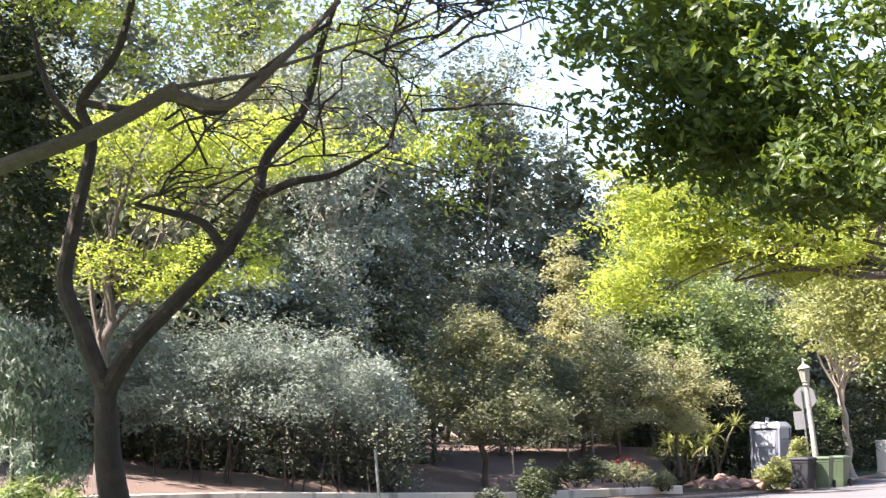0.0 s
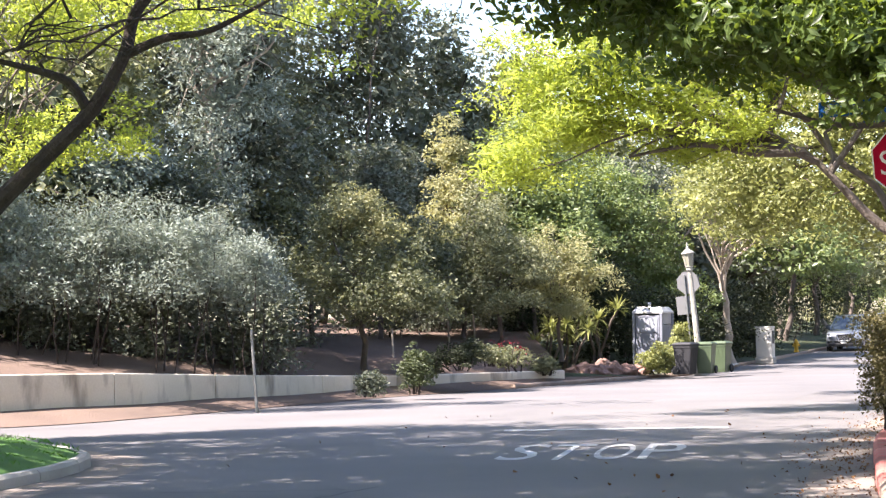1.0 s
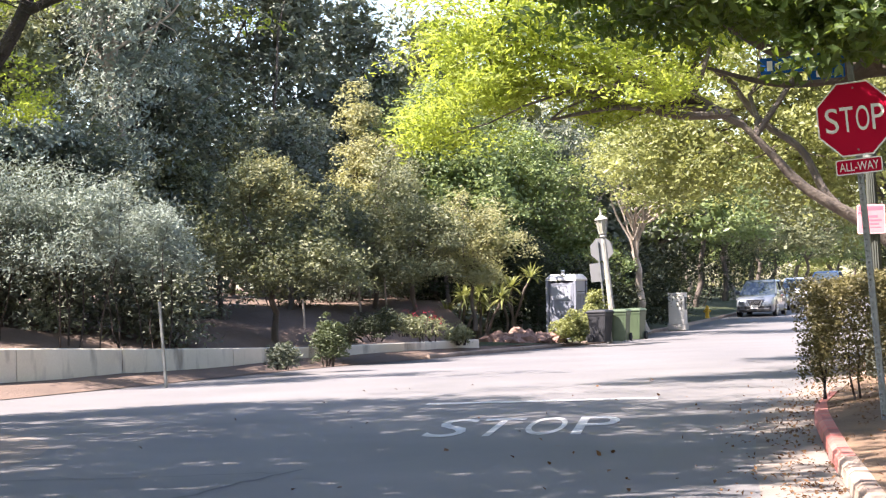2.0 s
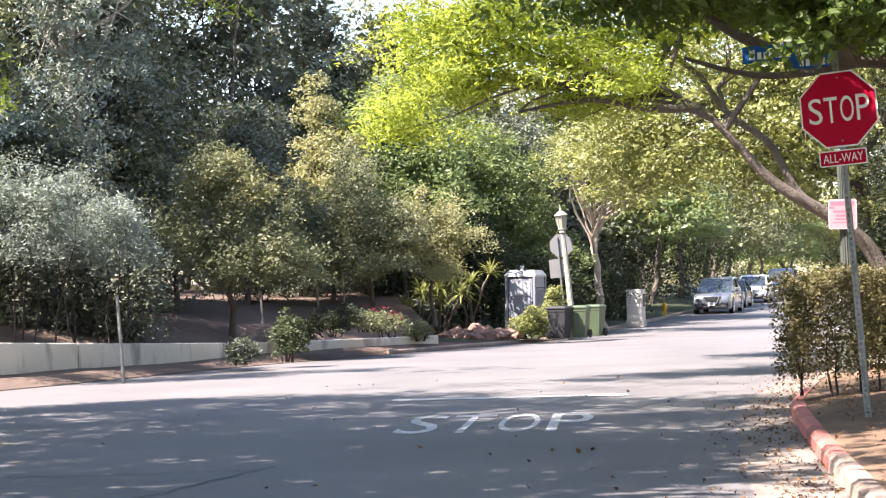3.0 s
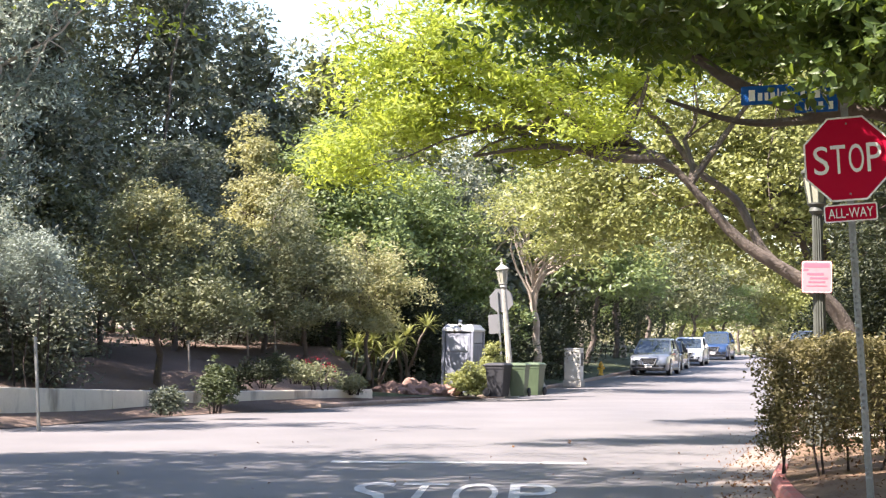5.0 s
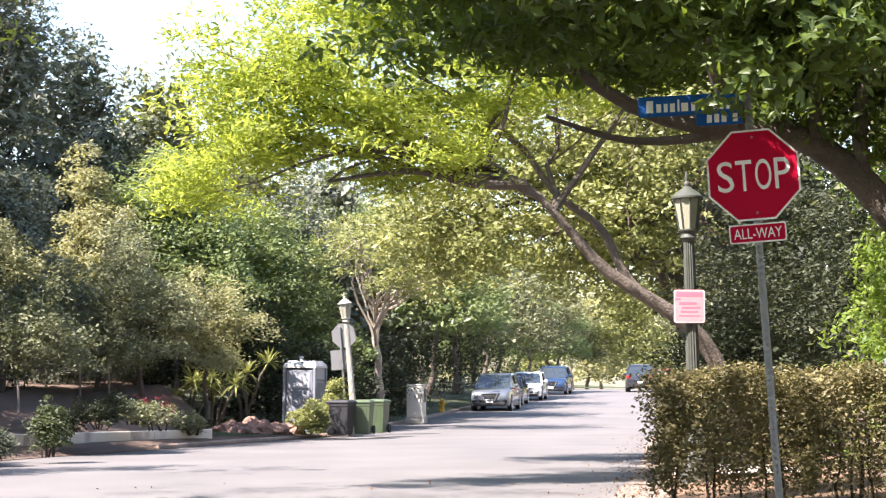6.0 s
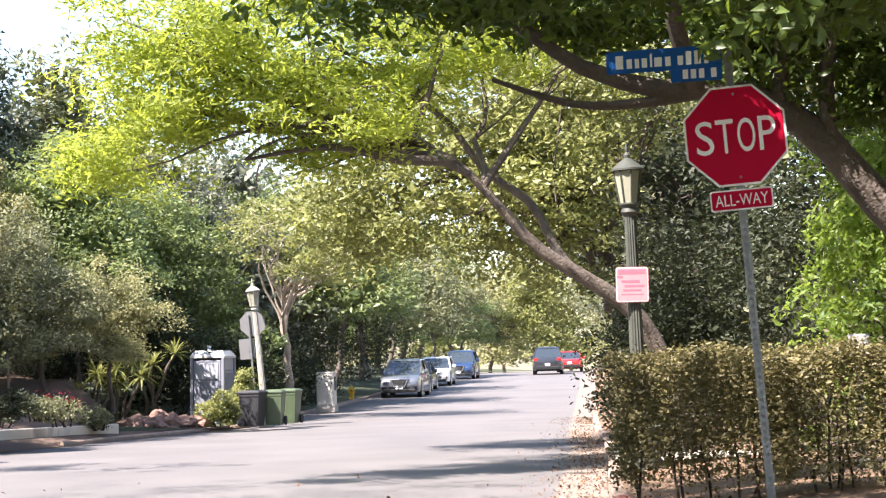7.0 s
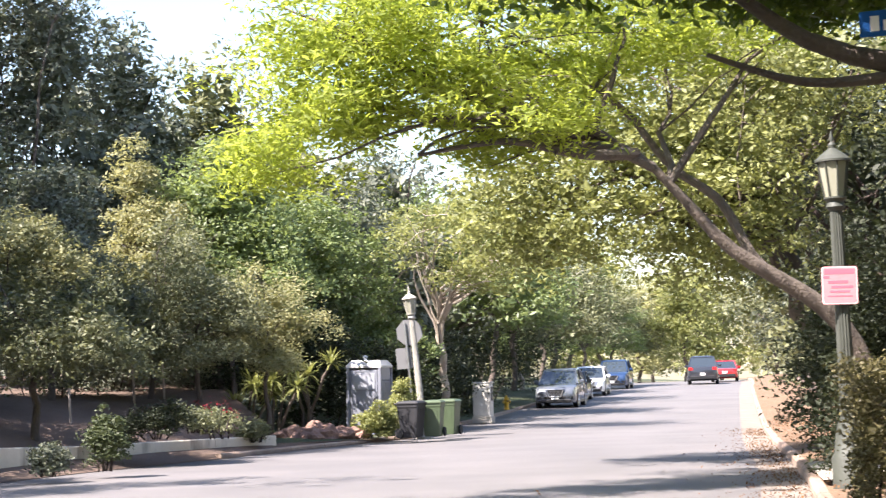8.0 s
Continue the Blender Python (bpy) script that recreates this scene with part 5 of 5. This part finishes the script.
for i, (x, y, z, rx, ry, rz, n) in enumerate(((-10.1, 35.2, 3.0, 1.7, 1.4, 1.3, 420), (-12.0, 34.8, 2.9, 1.9, 1.4, 1.4, 420), (-14.4, 35.3, 3.2, 2.2, 1.6, 1.8, 420), (-8.8, 37.0, 2.7, 1.2, 1.3, 1.0, 260), (-17.4, 34.4, 3.2, 2.2, 1.8, 2.0, 320))):
    bz = bank_z(x, y) - 0.1
    shrub("shrub", "silvery grey-green shrub spreading over the retaining wall", "shrub", (x, y, bz),
          [((0, 0, z - bz), (rx, ry, rz)), ((0.3 * rx, -0.2, z - bz + 0.6 * rz), (rx * 0.6, ry * 0.7, rz * 0.6)), ((-0.5 * rx, 0.1, z - bz + 0.1 * rz), (rx * 0.7, ry * 0.7, rz * 0.6))],
          n, 42, 0.2, (0.09, 0.028), LEAF_SILVER, 100 + i, stems=6, gap=0.3, hang=0.25, low=-0.45, core=150, group="silvery shrubs")

bank_tree("bank oak with a paler peach-coloured top", -7.3, 44.0, 5.5, [((-7.5, 43.5, 4.1), (1.0, 1.2, 1.2)), ((-6.2, 43.5, 3.3), (0.9, 1.2, 0.8)), ((-8.7, 44, 3.4), (1.3, 1.4, 1.2)), ((-5.6, 43.3, 2.5), (0.8, 1, 0.6)), ((-7.3, 43, 2.6), (1.2, 1, 0.7))], 360, 52, 0.24, (0.10, 0.045), LEAF_OLIVE, BARK_GREY, 110, r=0.10)
# Paler leaf material on the oak's top only.
shrub("shrub", "paler peach-coloured sprays crowning the bank oak", "shrub", (-7.6, 43.2, 4.2), [((0.2, 0, 0.6), (0.75, 0.7, 0.55)), ((0.7, 0, 0.1), (0.7, 0.7, 0.4))], 90, 45, 0.16, (0.10, 0.04), LEAF_PALE, 111, stems=5)
bank_tree("slender pale yellow tree on the wooded bank", -6.8, 57.0, 9, [((-6.6, 56.5, 7.6), (0.6, 0.7, 1.0)), ((-6.2, 56.5, 6.2), (1.0, 1.0, 1.0)), ((-5.7, 56.2, 5.2), (1.1, 1.0, 0.7)), ((-7.0, 56.3, 4.7), (0.9, 1.0, 0.9)), ((-5.2, 56, 4.1), (1.1, 1, 0.7))], 380, 48, 0.22, (0.13, 0.055), LEAF_PALE, BARK_GREY, 112, r=0.10)
bank_tree("small olive-green oak over the bare bank", -4.6, 51.5, 5, [((-4.7, 51.0, 4.3), (1.0, 1.2, 1.0)), ((-5.5, 51, 3.1), (1.1, 1.2, 0.8)), ((-3.6, 51, 3.5), (0.9, 1.0, 0.8)), ((-4.1, 50.6, 2.5), (0.9, 0.9, 0.5)), ((-6.6, 51.5, 4.0), (0.8, 0.9, 0.9))], 400, 50, 0.24, (0.10, 0.045), LEAF_OLIVE, BARK_GREY, 113, r=0.09)
bank_tree("small brownish-olive tree above the boulders", -2.7, 53.0, 4.6, [((-2.8, 53.0, 3.9), (0.9, 1.0, 0.8)), ((-1.8, 53, 3.2), (0.8, 0.9, 0.7)), ((-3.4, 53, 2.9), (0.8, 0.8, 0.7)), ((-2.3, 52.6, 2.3), (0.6, 0.6, 0.4))], 280, 48, 0.22, (0.09, 0.04), LEAF_PALE, BARK_GREY, 114, r=0.07)
# The last blob is added foliage that shades the toilet.
bank_tree("glossy mid-green tree behind the portable toilet", -1.9, 63.0, 9, [((-1.9, 62.5, 5.9), (2.1, 1.9, 2.0)), ((-0.6, 62.5, 4.0), (1.9, 1.6, 1.6)), ((-3.2, 62.5, 4.4), (1.8, 1.6, 1.6)), ((0.6, 62.5, 2.6), (1.4, 1.2, 1.2)), ((-2.6, 57.6, 4.3), (1.3, 1.2, 0.9))], 860, 48, 0.27, (0.15, 0.07), LEAF_MID, BARK_PALE, 115, r=0.14)
bank_tree("pale-limbed forked tree hanging over the bins", 2.9, 66.2, 8, [((3.2, 62.0, 6.4), (2.6, 2.2, 1.0)), ((4.6, 62.5, 5.2), (2.2, 2.0, 0.8)), ((2.0, 62.0, 5.2), (1.4, 1.6, 0.7))], 300, 45, 0.28, (0.13, 0.05), LEAF_PALEGREEN, BARK_PALE, 116, r=0.17, limbs=14, flat=0.5, gap=0.0, lean=(-0.4, -1.2), core=0)
bank_tree("tall pale-leaved eucalyptus rising over the bank", -11.6, 45.0, 15, [((-11.4, 44.5, 9.0), (1.9, 1.8, 2.2)), ((-11.9, 44.5, 6.4), (2.0, 1.8, 1.6)), ((-10.6, 44.5, 11.8), (1.9, 1.8, 1.8)), ((-12.6, 45, 12.5), (2, 2, 2))], 560, 40, 0.3, (0.16, 0.05), LEAF_SILVER, BARK_PALE, 117, r=0.2, hang=0.6)
bank_tree("sunlit yellow-green jacaranda above the silvery shrubs", -12.8, 30.8, 9, [((-12.2, 30.5, 5.5), (1.6, 1.3, 0.8)), ((-10.2, 31.0, 5.6), (1.7, 1.3, 0.7)), ((-9.9, 31.5, 8.2), (2.4, 1.8, 1.0)), ((-12.8, 31, 8.0), (2.2, 1.8, 1.2)), ((-7.6, 32, 8.2), (1.9, 1.6, 0.7))], 320, 48, 0.24, (0.11, 0.05), LEAF_JAC, BARK_GREY, 118, r=0.17, flat=0.45, gap=0.05, core=0)

for i, (x, y, z0, h, w, m) in enumerate(((-13.2, 40.0, 4.2, 10.5, 2.3, LEAF_OLIVE), (-12.2, 48.6, 4.3, 12.0, 2.3, LEAF_DARK), (-16.8, 43.0, 4.4, 13.5, 2.6, LEAF_DARK),
                                        (-10.4, 61.0, 4.5, 14.5, 2.4, LEAF_DARK), (-16.5, 57.0, 6.0, 20.0, 3.2, LEAF_DARK), (-12.6, 63.0, 6.0, 18.0, 2.8, LEAF_DARK), (-22.0, 54.0, 6.0, 20.0, 3.4, LEAF_OLIVE), (-4.4, 58.5, 4.4, 8.0, 2.0, LEAF_MID))):
    b = [((x + mixed_oak.normal() * w * 0.4, y + mixed_oak.normal() * 0.8, z0 + (h - z0) * f), (w * (1.05 - 0.4 * f), w * 0.9, (h - z0) * 0.16 + 0.4)) for f in (0.0, 0.2, 0.4, 0.6, 0.8, 1.0)]
    bank_tree("broad shady oak standing over the bare bank", x, y, h, b, 440, 32, 0.32, (0.17, 0.075), m, BARK_GREY, 600 + i, r=0.2, limbs=10, gap=0.3, shell=0.5, low=-0.6, core=150)

# fuller, mixed growth between the larger bank trees
mixed = np.random.default_rng(51)
for i, (x, y, h, m) in enumerate(((-9.6, 48.5, 6.5, LEAF_OLIVE), (-5.9, 54.5, 5.6, LEAF_OLIVE), (-3.9, 57.5, 6.2, LEAF_MID), (-10.2, 40.0, 5.6, LEAF_DARK), (-8.4, 52.5, 7.5, LEAF_DARK), (-4.6, 61.0, 8.0, LEAF_MID), (-12.5, 38.5, 6.4, LEAF_SILVER), (-1.2, 66.5, 8.0, LEAF_DARK))):
    b = [((x + mixed.normal() * 0.9, y + mixed.normal() * 0.7, 1.6 + (h - 1.8) * mixed.uniform(0.25, 1.0)), (mixed.uniform(0.6, 1.3), 1.0, mixed.uniform(0.5, 1.0))) for k in range(7)]
    bank_tree("slim mixed evergreen among the bank's undergrowth", x, y, h, b, 320, 32, 0.25, (0.15, 0.065), m, BARK_GREY, 400 + i, r=0.09, limbs=10, gap=0.4)
# tall dark wood behind
deep = np.random.default_rng(77)
# The (-19, 31.8) tree is added to shade the left end of the bank.
woods = [(-24, 41, 15), (-19, 43, 16), (-15.5, 47, 16), (-13.5, 60, 16), (-10.2, 63, 14.0), (-8.0, 66, 13.2), (-5.2, 66, 12.2), (-27, 60, 22), (-31, 54, 20), (-2.0, 70, 9.5), (1.2, 74, 10), (-9, 71, 13), (-4, 77, 11.5), (-30, 44, 16), (-19, 31.8, 11), (-18, 37.5, 12), (-23, 35, 14), (-28, 34, 16), (-15.8, 38.5, 9.5), (-12.6, 50.0, 12.5), (-6, 84, 12), (-2, 92, 12), (2, 100, 12), (0.5, 82, 11), (6, 110, 12), (-8, 76, 12)]
for i, (x, y, h) in enumerate(woods):
    b = []
    for k in range(6):
        f = k / 5
        w = 2.6 * (1 - 0.55 * abs(f - 0.4))
        b.append(((x + deep.normal() * 0.9, y + deep.normal() * 0.8, 2.6 + (h - 3.6) * f), (w, w * 0.9, h * 0.13 + 0.5)))
    bank_tree("tall dark evergreen in the shaded wood", x, y, h, b, 220, 30, 0.46, (0.29, 0.12), LEAF_DARK if i % 3 else LEAF_OLIVE, BARK_DARK, 130 + i, r=0.2, limbs=9, shell=0.45, gap=0.55, hang=0.3, group="dark wood")
# understorey along the back of the bank
# The first three are added to darken the gap below the silvery shrubs.
for i, (x, y, r) in enumerate(((-9.3, 39.2, 0.9), (-11.5, 38.2, 1.1), (-14, 37.8, 1.2), (-10.5, 47, 1.3), (-13, 41, 1.6), (-8.6, 54, 1.2), (-6.0, 60, 1.5), (-3.8, 58.5, 1.2), (-2.2, 58.6, 1.2), (-1.4, 60.5, 1.3), (2.0, 68, 1.4), (3.4, 74, 1.6), (-16, 38, 1.6), (-7.6, 57, 1.2), (-20, 33, 1.8), (-12.2, 44.5, 1.3), (0.6, 61.6, 1.1), (1.2, 77, 2.0), (3.0, 84, 2.2), (4.6, 92, 2.2), (7.5, 102, 2.2), (10, 114, 2.4), (0.2, 70, 1.6), (2.8, 72.5, 1.3), (13, 128, 2.6))):
    zz = bank_z(x, y) - 0.1 if x < 0 and y < 59 else 0.4
    shrub("shrub", "dark shaded undergrowth beneath the trees", "shrub", (x, y, zz), [((0, 0, r * 0.7), (r * 1.3, r, r)), ((0.4 * r, 0, r * 1.4), (r, r * 0.8, r * 0.8))], 170, 34, 0.25, (0.13, 0.05), LEAF_DARK_SHADED if x > -5 else LEAF_DARK, 160 + i, group="undergrowth", core=60)

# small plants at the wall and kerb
for i, (x, y, r, h, m) in enumerate(((-5.05, 38.6, 0.36, 0.95, LEAF_HEDGE_GREEN), (-5.9, 37.2, 0.28, 0.45, LEAF_DARK), (-4.6, 43.2, 0.6, 0.65, LEAF_DARK_SHADED), (-5.5, 43.0, 0.45, 0.5, LEAF_DARK_SHADED), (-3.6, 46.6, 0.5, 0.6, LEAF_OLIVE), (-3.9, 43.6, 0.5, 0.45, LEAF_OLIVE), (-2.9, 49.2, 0.35, 0.4, LEAF_OLIVE))):
    shrub("shrub", "small dusty olive shrub by the low wall", "shrub", (x, y, (0.18 if i < 2 else bank_z(x, y) - 0.15)), [((0, 0, h * 0.55), (r, r * 0.8, h * 0.5))], 110, 34, 0.09, (0.075, 0.035), m, 180 + i, stems=6, group="small shrubs on the bank")
shrub("shrub", "low bush with small red flowers on the bank", "shrub", (-3.5, 44.6, bank_z(-3.5, 44.6) - 0.15), [((0, 0, 0.35), (0.5, 0.4, 0.3))], 9, 10, 0.08, (0.05, 0.04), FLOWER_RED, 190, stems=5)
shrub("shrub", "round clipped yellow-green bush in front of the toilet", "shrub", (0.25, 55.6, 0.18), [((0, 0, 0.4), (0.55, 0.45, 0.42)), ((0.75, 1.3, 0.8), (0.35, 0.35, 0.65))], 300, 40, 0.09, (0.07, 0.04), LEAF_PALEGREEN, 191, shell=0.5, gap=0.9)


def spiky(base, h, seed, label):
    """A palm-like yucca: a few stems, each with a rosette of long arching blades."""
    r = np.random.default_rng(seed)
    ob = thing("yucca", Matrix.Translation(base), label, "yucca", "yuccas on the bank")
    st, bl = Shape(), Shape()
    for k in range(4):
        top = Vector((r.normal() * 0.35, r.normal() * 0.3, h * r.uniform(0.45, 0.95)))
        st.tube(limb_path((r.normal() * 0.1, r.normal() * 0.1, -0.1), top, r, 0.06, 4), [0.05, 0.045, 0.04, 0.04, 0.035], 7)
        for q in range(46):
            a, e = r.uniform(0, 6.28), r.uniform(-0.5, 1.2)
            d = Vector((math.cos(a) * math.cos(e), math.sin(a) * math.cos(e), math.sin(e)))
            sd = d.cross(Vector((0, 0, 1))).normalized() * 0.028
            l = r.uniform(0.5, 0.8)
            p1, p2 = top + d * l * 0.5, top + d * l + Vector((0, 0, -0.18 * l))
            bl.add([top - sd * 0.6, top + sd * 0.6, p1 + sd, p1 - sd, p2], [(0, 1, 2, 3), (3, 2, 4)])
    part("stemwork", st, BARK_GREY, ob)["kind"] = "stuff"
    part("rosette", bl, LEAF_PALEGREEN, ob)["kind"] = "stuff"
    return ob


spiky((-2.75, 55.9, 0.4), 1.9, 1, "spiky yellow-green yucca clump beside the boulders")
spiky((-3.3, 55.4, 0.45), 1.5, 2, "spiky yellow-green yucca clump on the bank")
spiky((-1.75, 57.2, 0.4), 2.2, 3, "tall thin-stemmed yucca near the toilet")

# ---- trees along the street ----
for i, (x, y, z, w) in enumerate(((-0.5, 68.0, 7.2, 2.8), (1.0, 75.5, 7.5, 2.8), (2.6, 83.0, 7.8, 3.0), (5.0, 92.0, 8.0, 3.0), (8.0, 103.0, 8.2, 3.2))):
    b = [((x - 0.8, y - 0.5, z), (w, w, 1.1)), ((x + 1.2, y + 0.8, z - 0.7), (w * 0.9, w, 1.0)), ((x - 1.5, y + 1.5, z - 2.2), (w * 0.8, w, 1.3))]
    tree("pale-trunked street tree with a dense shady crown", "tree", (x + 0.9, y + 0.6, rise(y) + 0.2), 9, (-0.5, 0), 0.17, b, 330, 30, 0.36, (0.2, 0.085), LEAF_MID if i % 2 else LEAF_DARK, BARK_PALE, 700 + i, limbs=12, gap=0.5, group="street trees", fork=0.62, core=140)
avenue = np.random.default_rng(99)
for i, (x, y) in enumerate(((4.0, 75), (2.0, 84), (6.0, 90), (8.2, 101), (4.0, 97), (11.5, 117), (14.0, 132), (18.5, 150), (24, 172), (30, 200), (9, 128))):
    h = 9 if y < 110 else 8
    b = [((x + avenue.normal() * 1.2 + 1.2, y + avenue.normal(), rise(y) + h * f), (2.6, 2.6, 1.4)) for f in (0.5, 0.66, 0.82)]
    tree("street tree with bare trunk and high dark crown", "tree", (x, y, rise(y) + 0.15), h, (avenue.normal() * 0.5, 0), 0.17, b, 330, 28, 0.4, (0.25, 0.10), LEAF_OLIVE if i % 2 else LEAF_MID, BARK_GREY, 200 + i, limbs=10, gap=0.8, group="street trees", fork=0.6, core=80)
for i, (x, y, w) in enumerate(((11.0, 44, 3.0), (12.8, 52, 3.2), (15.2, 61, 3.2), (17.5, 72, 3.2), (20.5, 84, 3.2), (24.5, 99, 3.2), (30, 122, 3.4), (36, 150, 3.6), (41, 178, 4), (13, 36, 3.5), (11.5, 30, 3.0))):
    b = [((x + (1.9, 0.9, -0.3, -0.8)[q] + avenue.normal() * 0.5, y + avenue.normal(), rise(y) + z), (w * (0.8, 0.9, 1, 1)[q], w, 1.7)) for q, z in enumerate((2.4, 4.4, 6.4, 8.0))]
    tree("dense dark street tree overhanging the road", "tree", (x + 0.6, y, rise(y) + 0.3), 9, (-0.5, 0), 0.2, b, 330, 25, 0.42, (0.26, 0.11), (LEAF_DARK_SHADED, LEAF_OLIVE, LEAF_DARK)[i % 3], BARK_DARK, 220 + i, limbs=10, gap=0.9, group="street trees", fork=0.5, core=80)
for i, (x, y) in enumerate(((34, 215), (46, 225), (40, 240), (28, 225), (54, 235), (62, 245), (20, 215))):
    b = [((x + avenue.normal(), y, rise(y) + z), (5, 4, 3)) for z in (3, 6.5, 9.5)]
    tree("distant sunlit pale green tree at the end of the street", "tree", (x, y, rise(y)), 12, (0, 0), 0.25, b, 260, 20, 0.6, (0.48, 0.21), LEAF_PALEGREEN if i % 2 else LEAF_PALE, BARK_GREY, 240 + i, limbs=8, gap=0.9, group="distant trees", core=80)
# Unseen street trees added beside and behind the viewer; their crowns shade the near road
for i, (x, y, bx, h) in enumerate(((6.5, 5.0, -0.3, 10.5), (-10.5, 6.5, -7.6, 10.0), (-13.5, 11.5, -9.5, 11.5), (-14.5, 16.5, -10.5, 12.5), (-9.5, -1.0, -5.4, 10.0), (5.6, -4.0, 2.6, 9.0), (-10.5, 9.5, -6.6, 10.5), (-8.2, 10.0, -5.4, 13.0), (-9.0, 13.4, -5.8, 13.2))):
    b = [((bx, y, h * 0.82), (3.0, 3.0, 1.1)), ((bx + (x - bx) * 0.5, y + 1.5, h * 0.9), (2.8, 3.0, 1.1)), ((bx + 0.6, y + 2.5, h * 0.88), (2.6, 2.4, 1.0))]
    tree("unseen evergreen tree added to shade the near road", "tree", (x, y, 0.25), h, ((bx - x) * 0.4, 0), 0.25, b, 380, 24, 0.34, (0.27, 0.12), LEAF_FICUS, BARK_GREY, 300 + i, limbs=14, gap=(0.05, 0.45, 0.45, 0.45, 0.45, 0.45, 0.1, -0.2, -0.2)[i], group="street trees", fork=0.6)
for i, (x, y, h) in enumerate(((14, 150, 13), (8, 141, 13), (20, 168, 14), (26, 192, 14), (3, 122, 13), (36, 196, 12))):
    b = [((x + avenue.normal(), y, rise(y) + h * f), (3.6, 3.2, 2.0)) for f in (0.3, 0.5, 0.7, 0.88)]
    tree("distant pale green tree beyond the parked cars", "tree", (x, y, rise(y)), h, (0, 0), 0.25, b, 260, 22, 0.55, (0.42, 0.18), LEAF_PALEGREEN if i % 2 else LEAF_MID, BARK_GREY, 320 + i, limbs=8, gap=0.9, group="distant trees", core=80)
# woods that close the place to the sides and behind the viewer
for i, (x, y) in enumerate(((-26, 6), (-30, -4), (-24, -14), (-14, -26), (2, -32), (16, -22), (20, -6), (22, 8), (18, 20), (24, 30), (-36, 22), (28, 44), (34, 64))):
    b = [((x, y, z), (4.2, 4.2, 2.2)) for z in (2.5, 5.0, 7.0)]
    tree("dense garden tree closing the view behind the street", "tree", (x, y, 0.2), 9, (0, 0), 0.25, b, 200, 14, 0.6, (0.6, 0.28), LEAF_OLIVE, BARK_DARK, 260 + i, limbs=6, gap=0.9, group="garden trees")

# ---- litter and grass ----
r = np.random.default_rng(31)
n = 8000
i = r.integers(0, 70, n)
line = RIGHT_KERB[(RIGHT_KERB[:, 1] > 5) & (RIGHT_KERB[:, 1] < 60)]
seg = line[r.integers(0, len(line), n)] + r.normal(size=(n, 2)) * np.array([0.15, 0.5])
dist = -np.abs(r.exponential(0.27, n)) - 0.05
inside = r.uniform(0, 1, n) < 0.5
p = np.stack([seg[:, 0] + np.where(inside, dist, r.uniform(0.25, 2.2, n)), seg[:, 1], np.zeros(n)], 1)
p[:, 2] = np.where(inside, 0.022, 0.16 + 0.10 * np.clip((p[:, 0] - seg[:, 0]) / 2.4, 0, 1) + 0.05)
ob = part("fallen_leaves", leaf_mesh("fallen_leaves", p, np.tile([0, 0, 1.0], (n, 1)), 0.045, 0.026, LEAF_FALLEN, r, 0.25), LEAF_FALLEN)
tagged(ob, "dry brown leaves fallen along the gutter and verge", "fallen leaves", kind="stuff")
n = 50
p = np.stack([r.uniform(-4, 3.5, n), r.uniform(9, 30, n), np.full(n, 0.015)], 1)
tagged(part("scattered_leaves", leaf_mesh("scattered_leaves", p, np.tile([0, 0, 1.0], (n, 1)), 0.07, 0.04, LEAF_FALLEN, r, 0.25), LEAF_FALLEN), "few dry leaves scattered over the asphalt", "fallen leaves", kind="stuff")
n = 16000
a = near_in[r.integers(10, len(near_in) - 6, n)]
t = r.uniform(0, 1, n) ** 1.5
q = np.stack([a[:, 0] - 3 - 0.32 * (30 + np.minimum(a[:, 1], 20)), np.minimum(a[:, 1] - 4, 12)], 1)
tt = t * 0.35
xy = a + (q - a) * tt[:, None]
p = np.stack([xy[:, 0], xy[:, 1], 0.13 + 1.12 * tt ** 0.6 + 0.03], 1)
keep = p[:, 1] > 8
ob = part("grass", leaf_mesh("grass", p[keep], np.tile([0.7, 0.3, 0.1], (keep.sum(), 1)), 0.09, 0.012, GRASS_BLADE, r, 0.6, hang=-0.9), GRASS_BLADE)
tagged(ob, "short mown grass blades of the corner lawn", "grass", kind="stuff")
mb = thing("mailbox", pose(6.9, 22.4, 0.35, 0, 0, -20), "small pale metal box on a post behind the hedge", "mailbox")
part("post", Shape().box((-0.04, -0.04, -0.2), (0.04, 0.04, 1.25), bevel=0.008), CABINET_PAINT, mb)
part("box", Shape().box((-0.12, -0.1, 1.25), (0.12, 0.1, 1.43), bevel=0.02), CABINET_PAINT, mb)

ss = thing("street_sign", pose(-10.25, 21.0, 0.3, 0, 0, 10), "blue street name blade on a thin post by the lawn", "street sign")
part("post", Shape().tube([(0, 0, -0.2), (0, 0, 3.35)], [0.03, 0.03], 8), GALVANISED, ss)
bl = on(part("blade", plate(0.7, 0.2, -0.003, 0.003, 0.012), SIGN_BLUE, ss), ss, pose(-0.2, -0.036, 3.15, 90, 0, 0))
for x in (-0.2, -0.08, 0.04, 0.12):
    part("bar", Shape().box((x, -0.04, 0.0035), (x + 0.06, 0.05, 0.005)), SIGN_WHITE, bl)
